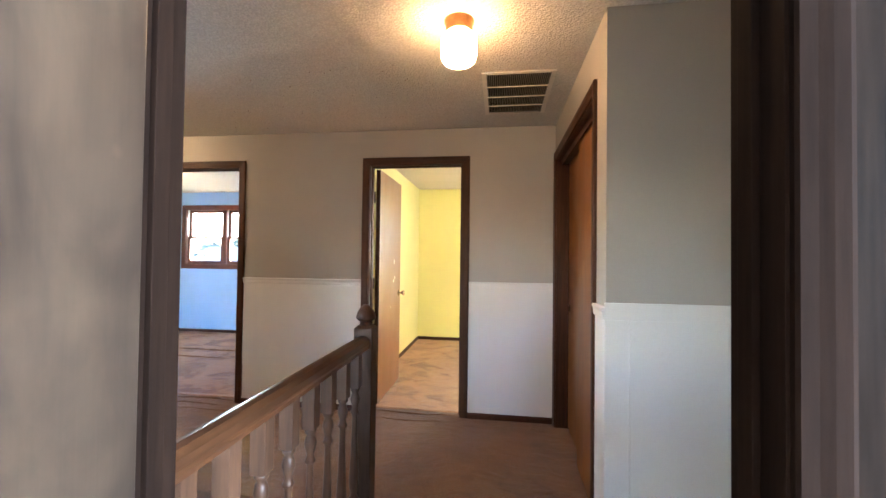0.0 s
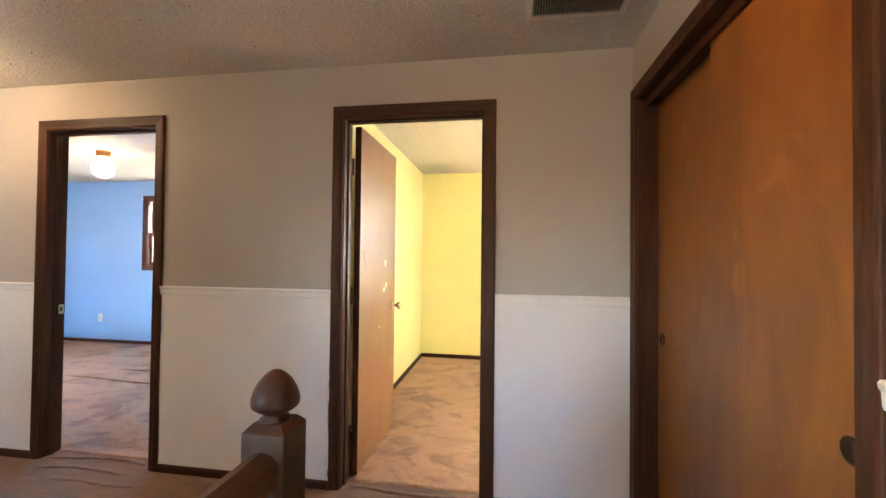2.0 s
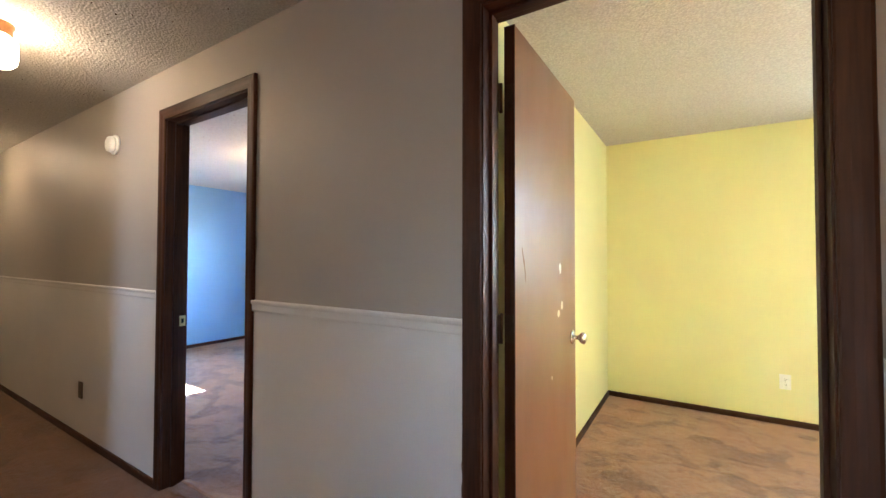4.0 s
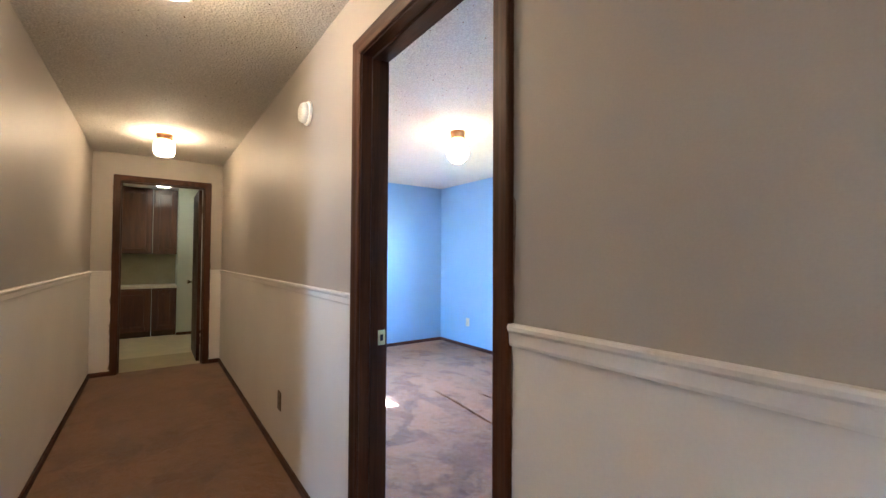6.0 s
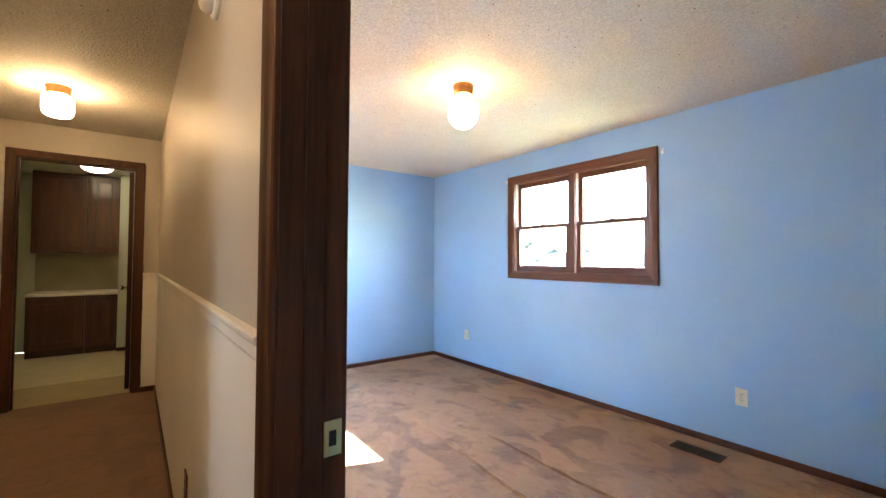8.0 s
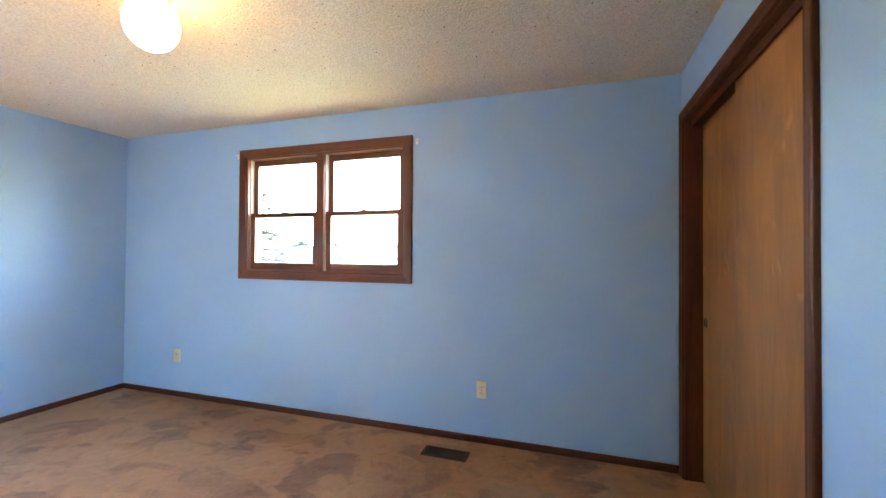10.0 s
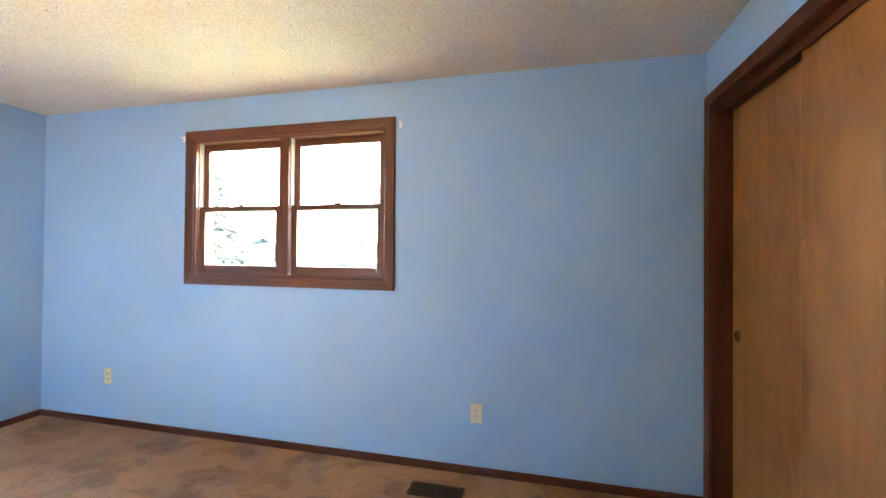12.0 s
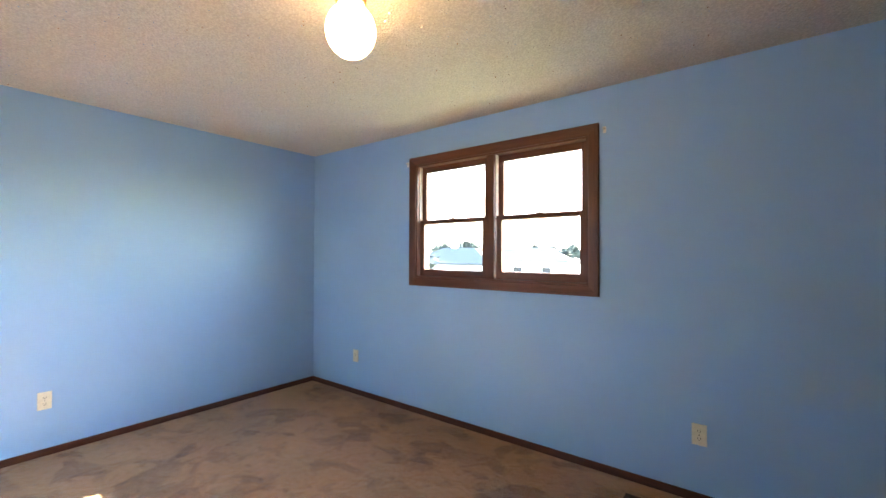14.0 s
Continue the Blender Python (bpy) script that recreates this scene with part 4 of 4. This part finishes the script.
loft(bm, [(-0.043, -0.043, 0.944), (0.043, -0.043, 0.944), (0.043, 0.043, 0.944), (-0.043, 0.043, 0.944)], [(-0.03, -0.03, 0.958), (0.03, -0.03, 0.958), (0.03, 0.03, 0.958), (-0.03, 0.03, 0.958)])
part("chamfered_top", bm, WALNUT_Z, nw)
prof = ((0.030, 0.957), (0.029, 0.962), (0.024, 0.966), (0.0235, 0.972), (0.028, 0.976), (0.036, 0.979), (0.0445, 0.986), (0.0465, 0.994), (0.045, 1.006), (0.039, 1.022), (0.030, 1.037), (0.019, 1.048), (0.008, 1.055), (0.0, 1.056))
part("finial", lathe(mesh(), prof, seg=32), WALNUT_Z, nw, "dark turned acorn finial")
rl = thing("stair_railing", pose(NX, 0, 0), label="brown wooden railing with turned balusters at the stairwell", category="railing")
prof = [(x, z + 0.012) for x, z in ((-0.034, 0.842), (-0.031, 0.852), (-0.034, 0.864), (-0.031, 0.884), (-0.018, 0.897), (0.0, 0.901), (0.018, 0.897), (0.031, 0.884), (0.034, 0.864), (0.031, 0.852), (0.034, 0.842), (0.022, 0.838), (-0.022, 0.838))]
bm = loft(mesh(), [(x, -2.64, z) for x, z in prof], [(x, NY - 0.044, z) for x, z in prof])
part("handrail", bm, RAILWOOD, rl, "polished brown handrail")
boxpart("shoe_rail", (-0.034, -2.64, 0, 0.034, NY - 0.044, 0.03), RAILWOOD, rl, 0.004)
bal = mesh()
box(bal, -0.0225, -0.0225, 0.03, 0.0225, 0.0225, 0.20, 0.002)
box(bal, -0.0225, -0.0225, 0.70, 0.0225, 0.0225, 0.852, 0.002)
lathe(bal, [(r, 0.2 + (z - 0.19) * 0.503 / 0.467) for r, z in ((0.013, 0.188), (0.020, 0.196), (0.020, 0.204), (0.0125, 0.212), (0.016, 0.222), (0.021, 0.25), (0.0215, 0.29), (0.017, 0.36), (0.0125, 0.47), (0.0115, 0.535), (0.0145, 0.545), (0.020, 0.552), (0.0145, 0.56), (0.012, 0.572), (0.0175, 0.59), (0.021, 0.606), (0.017, 0.624), (0.0125, 0.634), (0.020, 0.642), (0.020, 0.65), (0.014, 0.657))], seg=16)
first = part("baluster", bal, TURNED, rl, "turned wooden baluster")
first.location.y = -1.515
for i in range(1, 8):
    o = new("baluster", first.data)
    o.parent, o.location.y = rl, -1.515 - 0.145 * i
hr = thing("wall_handrail", label="brown round handrail on the stair wall", category="handrail")
a, b = Vector((-1.868, -1.262, 0.80)), Vector((-1.868, -4.6, 0.80 - 3.338 * 0.70))
ax = (b - a).normalized()
up = Vector((1, 0, 0)).cross(ax).normalized()
ring = [(math.cos(2 * math.pi * i / 14) * 0.022, math.sin(2 * math.pi * i / 14) * 0.027) for i in range(14)]
bm = loft(mesh(), [a + Vector((1, 0, 0)) * p + up * q for p, q in ring], [b + Vector((1, 0, 0)) * p + up * q for p, q in ring])
for f in bm.faces:
    f.smooth = len(f.verts) == 4
part("bar", bm, RAILWOOD, hr)
for k in (0.35, 1.9, 3.4):
    c = a + ax * k
    bm = box(mesh(), -1.93, c.y - 0.012, c.z - 0.075, -1.925, c.y + 0.012, c.z - 0.02, 0.001)
    box(bm, -1.927, c.y - 0.006, c.z - 0.055, -1.862, c.y + 0.006, c.z - 0.043)
    box(bm, -1.874, c.y - 0.006, c.z - 0.055, -1.862, c.y + 0.006, c.z - 0.015)
    part("bracket", bm, BRASS, hr, "small brass bracket")


# ---- plates, detector, registers ----
def outlet(m, label, material=IVORY, name="outlet"):
    """Duplex outlet; local x across, z up, -y out of the wall."""
    d = thing(name, m, label=label, category="outlet")
    boxpart("plate", (-0.035, -0.006, -0.057, 0.035, 0, 0.057), material, d, 0.002)
    for z in (-0.02, 0.02):
        r = part("receptacle", box(mesh(), -0.017, -0.0075, z - 0.014, 0.017, -0.005, z + 0.014, 0.001), material, d)
        for x in (-0.007, 0.007):
            boxpart("slot", (x - 0.0012, -0.0082, z - 0.003, x + 0.0012, -0.0074, z + 0.006), BLACK, r)
        boxpart("ground_hole", (-0.002, -0.0082, z - 0.009, 0.002, -0.0074, z - 0.006), BLACK, r)
    bm = lathe(mesh(), ((0.003, 0.0), (0.003, 0.001), (0.0, 0.0014)), seg=10)
    bm.transform(pose(0, -0.006, 0, 90, 0, 0))
    part("screw", bm, CHROME, d)
    return d


outlet(pose(-3.206, YN, 0.322), "ivory duplex outlet on the blue wall")
outlet(pose(-6.0, YN, 0.322), "ivory duplex outlet on the blue wall")
outlet(pose(WEST, 0.985, 0.322, 0, 0, 90), "ivory duplex outlet on the blue wall")
outlet(pose(0.148, YBACK, 0.329), "white duplex outlet on the yellow wall", PLASTIC)
outlet(pose(-4.10, -0.006, 0.346), "dark brown duplex outlet in the white wainscot", BROWNPLASTIC)
sw = thing("light_switch", pose(-1.93, -1.465, 1.125, 0, 0, 90), label="ivory double switch plate on the stair wall", category="light switch")
boxpart("plate", (-0.058, -0.006, -0.057, 0.058, 0, 0.057), IVORY, sw, 0.002)
for x in (-0.023, 0.023):
    bm = box(mesh(), -0.005, -0.018, -0.004, 0.005, 0, 0.006, 0.001)
    bm.transform(pose(x, -0.005, 0, -18, 0, 0))
    part("toggle", bm, IVORY, sw)
sd = thing("smoke_detector", pose(-3.61, 0, 2.005, 90, 0, 0), label="white round smoke detector high on the wall", category="smoke detector")
part("base", lathe(mesh(), ((0.0, 0.0), (0.064, 0.0), (0.064, 0.012), (0.060, 0.015), (0.0, 0.015)), seg=32), PLASTIC, sd)
part("cover", lathe(mesh(), ((0.052, 0.014), (0.053, 0.03), (0.048, 0.042), (0.036, 0.048), (0.0, 0.05)), seg=32), PLASTIC, sd)
fr = thing("floor_register", pose(-3.39, 2.81, LOW), label="brown metal floor register in the carpet", category="floor vent")
boxpart("well", (-0.13, -0.045, 0.0, 0.13, 0.045, 0.0015), BLACK, fr)
for dims in ((-0.15, -0.062, 0.15, -0.045), (-0.15, 0.045, 0.15, 0.062), (-0.15, -0.045, -0.13, 0.045), (0.13, -0.045, 0.15, 0.045), (-0.008, -0.045, 0.008, 0.045)):
    boxpart("rim", (dims[0], dims[1], 0.0, dims[2], dims[3], 0.007), VENTBROWN, fr, 0.0015)
for i in range(22):
    x = -0.124 + 0.248 * i / 21
    if abs(x) > 0.012:
        boxpart("fin", (x - 0.0014, -0.045, 0.001, x + 0.0014, 0.045, 0.005), VENTBROWN, fr)
for x in (-5.335, -3.695):
    cb = thing("curtain_bracket", pose(x, YN, 2.07), label="small white curtain rod bracket", category="bracket")
    boxpart("plate", (-0.009, -0.003, -0.02, 0.009, 0, 0.02), PLASTIC, cb, 0.001)
    boxpart("hook", (-0.005, -0.03, 0.002, 0.005, -0.003, 0.008), PLASTIC, cb, 0.001)

# carpet wrinkles in the blue room
def wrinkle(x0, y0, x1, y1, seed, z=None, rise=0.02, material=None):
    rng = random.Random(seed)
    z = LOW if z is None else z
    bm = mesh()
    n = 26
    rows = []
    for i in range(n + 1):
        f = i / n
        x, y = x0 + (x1 - x0) * f, y0 + (y1 - y0) * f + 0.018 * math.sin(5 * f + seed) + rng.uniform(-0.006, 0.006)
        hgt = rise * math.sin(math.pi * f) ** 0.5 * rng.uniform(0.6, 1.0)
        rows.append([bm.verts.new((x, y + d, z + 0.001 + hgt * k)) for d, k in ((-0.007, -0.1), (-0.005, 0.55), (0.0, 1.0), (0.016, 0.45), (0.034, -0.1))])
    for a, b in zip(rows, rows[1:]):
        for j in range(4):
            bm.faces.new((a[j], a[j + 1], b[j + 1], b[j])).smooth = True
    return structure(part("carpet_wrinkle", bm, material or ROOMCARPET), "long loose wrinkle in the brown carpet", "carpet wrinkle")


wrinkle(-4.75, 1.55, -3.3, 1.48, 1)
wrinkle(-4.42, 1.86, -3.0, 1.87, 2)
for k, (xa, ya, xb, yb, up) in enumerate(((BX - 0.36, 0.03, BX + 0.36, 0.05, 0.012), (BX - 0.3, -0.09, BX + 0.34, -0.06, 0.010), (BX - 0.1, -0.2, BX + 0.5, -0.16, 0.008), (YX - 0.34, 0.02, YX + 0.36, 0.03, 0.010), (YX - 0.3, -0.1, YX + 0.3, -0.13, 0.008))):
    wrinkle(xa, ya, xb, yb, 5 + k, 0.0, up, DIM_CARPET)


# stain brushed past the trim onto the wall
def smear(parent, x, side, z0, z1, width, seed, y=-0.0012):
    rng = random.Random(seed)
    bm = mesh()
    n = int((z1 - z0) / 0.012)
    prev, w = None, width
    for i in range(n + 1):
        z = z0 + (z1 - z0) * i / n
        w = max(0.001, min(width * 1.7, w + rng.uniform(-0.3, 0.3) * width))
        if rng.random() < 0.05:
            w = 0.001
        row = (bm.verts.new((x, y, z)), bm.verts.new((x + side * w, y, z)))
        if prev:
            bm.faces.new((prev[0], row[0], row[1], prev[1]))
        prev = row
    part("stain_smear", bm, STAIN, parent, "dark stain brushed past the trim")


yo, bo = YW / 2 + CO, BW / 2 + CO
smear(d2, -yo, -1, 0.06, RAIL - 0.06, 0.008, 1, -0.0072)
smear(d2, -yo, -1, RAIL + 0.01, 2.09, 0.004, 2)
smear(d2, yo, 1, RAIL + 0.01, 2.10, 0.003, 3)
smear(d1, bo, 1, RAIL + 0.01, 2.10, 0.005, 4)
smear(d1, bo, 1, 0.06, RAIL - 0.06, 0.005, 5, -0.0072)
smear(d1, -bo, -1, 0.06, RAIL - 0.06, 0.005, 6, -0.0072)

eo = EW / 2 + CO
for k, (side, w) in enumerate(((-1, 0.012), (1, 0.009))):
    smear(d3, side * eo, side, 0.06, RAIL - 0.06, w, 7 + k, -0.0072)
    smear(d3, side * eo, side, RAIL + 0.01, 2.09, w * 0.6, 9 + k)
smear(d1, -bo, -1, RAIL + 0.01, 2.10, 0.003, 12)

# ---- utility room cabinets ----
def panel_door(parent, y0, y1, z0, z1, x, name="cabinet_door"):
    """Frame-and-raised-panel door facing +x."""
    d = part(name, box(mesh(), x, y0, z0, x + 0.016, y1, z1, 0.002), CABINET, parent)
    w = 0.055
    for dims in ((y0, z0, y0 + w, z1), (y1 - w, z0, y1, z1), (y0 + w, z0, y1 - w, z0 + w), (y0 + w, z1 - w, y1 - w, z1)):
        boxpart("frame_rail", (x + 0.0155, dims[0], dims[1], x + 0.024, dims[2], dims[3]), CABINET, d, 0.003)
    boxpart("raised_panel", (x + 0.0155, y0 + w + 0.014, z0 + w + 0.014, x + 0.0225, y1 - w - 0.014, z1 - w - 0.014), CABINET, d, 0.006)
    return d


for name, ya, yb, za, zb, xf, lab in (("base_cabinet", -0.675, -0.35, 0, 0.75, -9.18, "dark cherry base cabinet with a raised-panel door"), ("base_cabinet", -1.22, -0.677, 0, 0.75, -9.18, "wide dark cherry base cabinet with a raised-panel door"), ("wall_cabinet", -0.675, -0.35, 1.285, 2.33, -9.38, "dark cherry wall cabinet with a raised-panel door"), ("wall_cabinet", -1.22, -0.677, 1.285, 2.33, -9.38, "wide dark cherry wall cabinet with a raised-panel door")):
    c = thing(name, label=lab, category="cabinet")
    z0 = za + 0.09 if za == 0 else za
    boxpart("body", (-9.75, ya + 0.001, z0, xf, yb - 0.002, zb), CABINET, c, 0.002)
    if za == 0:
        boxpart("toe_kick", (-9.75, ya + 0.002, 0, xf - 0.05, yb - 0.003, 0.089), BRONZE, c)
    panel_door(c, ya + 0.022, yb - 0.022, z0 + 0.025, zb - 0.025, xf)
ct = boxpart("worktop", (-9.75, -1.22, 0.751, -9.14, -0.352, 0.785), COUNTER, bevel=0.004)
tagged(ct, label="pale laminate worktop over the base cabinets", category="worktop")
bs = boxpart("backsplash", (-9.75, -1.22, 0.786, -9.742, -0.352, 1.284), SPLASH)
structure(bs, "tan backsplash between worktop and wall cabinets", "backsplash")

# ---- outside ----
ground = structure(boxpart("ground", (-900, -900, -3.0, 900, 900, -2.85), GRASS), "wide lawn around the house", "ground")


def conifer(x, y, h, r, seed):
    """Spruce: tapered trunk, whorls of drooping boughs made of small needle clumps."""
    rng = random.Random(seed)
    d = thing("spruce_tree", pose(x, y, -2.85), label="tall blue-green spruce on the lawn", category="tree")
    part("trunk", lathe(mesh(), ((0.10, 0.0), (0.08, h * 0.3), (0.04, h * 0.75), (0.01, h)), seg=10), BARK, d)
    bm = mesh()
    z = h * 0.08
    while z < h * 0.98:
        reach = r * (1 - z / h) ** 0.8 * rng.uniform(0.75, 1.15) + 0.1
        for k in range(rng.randint(4, 6)):
            a = rng.uniform(0, 6.283)
            steps = max(3, int(reach / 0.22))
            for i in range(2, steps + 1):
                f = i / steps
                p = Vector((math.cos(a) * reach * f, math.sin(a) * reach * f, z - reach * 0.25 * f * f + rng.uniform(-0.06, 0.06)))
                for j in range(6):
                    s = rng.uniform(0.12, 0.28)
                    q = [p + Vector((rng.uniform(-s, s), rng.uniform(-s, s), rng.uniform(-0.6 * s, 0.25 * s))) for _ in range(3)]
                    bm.faces.new([bm.verts.new(v) for v in q])
        z += h * 0.024
    part("crown", bm, NEEDLE, d)
    return d


def broad_tree(x, y, top, wide, seed):
    """Round-headed tree: forked trunk, limbs, and a crown of loose leaf clumps."""
    rng = random.Random(seed)
    d = thing("distant_tree", pose(x, y, -2.85), label="distant leafy tree behind the houses", category="tree", group="tree line")
    h = top + 2.85
    part("trunk", lathe(mesh(), ((0.2, 0.0), (0.14, h * 0.4), (0.05, h * 0.7)), seg=8), BARK, d)
    for k in range(4):
        a = k * 1.57 + rng.uniform(-0.4, 0.4)
        end = Vector((math.cos(a) * wide * 0.6, math.sin(a) * wide * 0.6, h * rng.uniform(0.6, 0.75)))
        start = Vector((0, 0, h * 0.38))
        part("limb", loft(mesh(), [start + Vector(p) for p in ((-0.06, -0.06, 0), (0.06, -0.06, 0), (0, 0.07, 0))], [end + Vector(p) for p in ((-0.02, -0.02, 0), (0.02, -0.02, 0), (0, 0.025, 0))]), BARK, d)
    bm = mesh()
    lobes = [(Vector((rng.uniform(-0.5, 0.5) * wide, rng.uniform(-0.5, 0.5) * wide, h - wide * rng.uniform(0.55, 1.3))), wide * rng.uniform(0.4, 0.6)) for _ in range(7)]
    lobes.append((Vector((0, 0, h - wide * 0.5)), wide * 0.5))
    for c, r in lobes:
        for _ in range(240):
            v = Vector((rng.gauss(0, 1), rng.gauss(0, 1), rng.gauss(0, 1))).normalized() * r * rng.uniform(0.55, 1.0)
            q = wide * rng.uniform(0.10, 0.2)
            bm.faces.new([bm.verts.new(c + v + Vector((rng.uniform(-q, q), rng.uniform(-q, q), rng.uniform(-q, q)))) for _ in range(3)])
    part("crown", bm, NEEDLE, d)
    return d


def hip_house(x, y, half, deep, eave, ridge, run, roof, label):
    """Low house with a hipped roof; x and y give the middle of its front wall."""
    hs = thing("neighbour_house", pose(x, y, -2.85), label=label, category="house")
    ze, zr = eave + 2.85, ridge + 2.85
    boxpart("wall", (-half, 0, 0, half, deep, ze - 0.1), SIDING, hs)
    o = 0.2
    bm = mesh()
    low = [bm.verts.new(p) for p in ((-half - o, -o, ze), (half + o, -o, ze), (half + o, deep + o, ze), (-half - o, deep + o, ze))]
    under = [bm.verts.new((v.co.x, v.co.y, ze - 0.14)) for v in low]
    top = [bm.verts.new((k * (half - run), deep / 2, zr)) for k in (-1, 1)]
    for f in ((low[0], low[1], top[1], top[0]), (low[1], low[2], top[1]), (low[2], low[3], top[0], top[1]), (low[3], low[0], top[0]), tuple(under[::-1])):
        bm.faces.new(f)
    for i in range(4):
        bm.faces.new((under[i], under[(i + 1) % 4], low[(i + 1) % 4], low[i]))
    part("roof", bm, roof, hs)
    for k in (-0.65, 0.0, 0.6):
        wx = k * half
        wnd = boxpart("window", (wx - 0.5, -0.03, ze - 1.6, wx + 0.5, 0.0, ze - 0.5), PLASTIC, hs)
        boxpart("pane", (wx - 0.42, -0.04, ze - 1.52, wx + 0.42, -0.031, ze - 0.58), BLACK, wnd)
    return hs


conifer(-14.0, 12.2, 7.5, 2.9, 3)
hip_house(-20.6, 24.0, 3.4, 3.0, 0.75, 1.85, 1.9, SHINGLE, "neighbouring house with a blue-grey hipped roof")
hip_house(-20.0, 34.0, 4.6, 3.2, 0.85, 2.0, 2.0, PALEROOF, "long low neighbouring house with a pale roof")
for i, (x, y, top, wide) in enumerate(((-25.8, 31.0, 2.4, 1.3), (-23.4, 31.0, 2.7, 1.7), (-28.5, 33.0, 2.4, 1.6), (-16.3, 36.0, 2.1, 0.9), (-26.5, 52.0, 2.9, 1.6), (-24.0, 52.0, 2.7, 1.5), (-21.6, 53.0, 2.9, 1.5), (-18.5, 54.0, 2.5, 1.4), (-9.0, 46.0, 2.3, 1.7), (-4.0, 48.0, 2.2, 1.8))):
    broad_tree(x, y, top, wide, 20 + i)
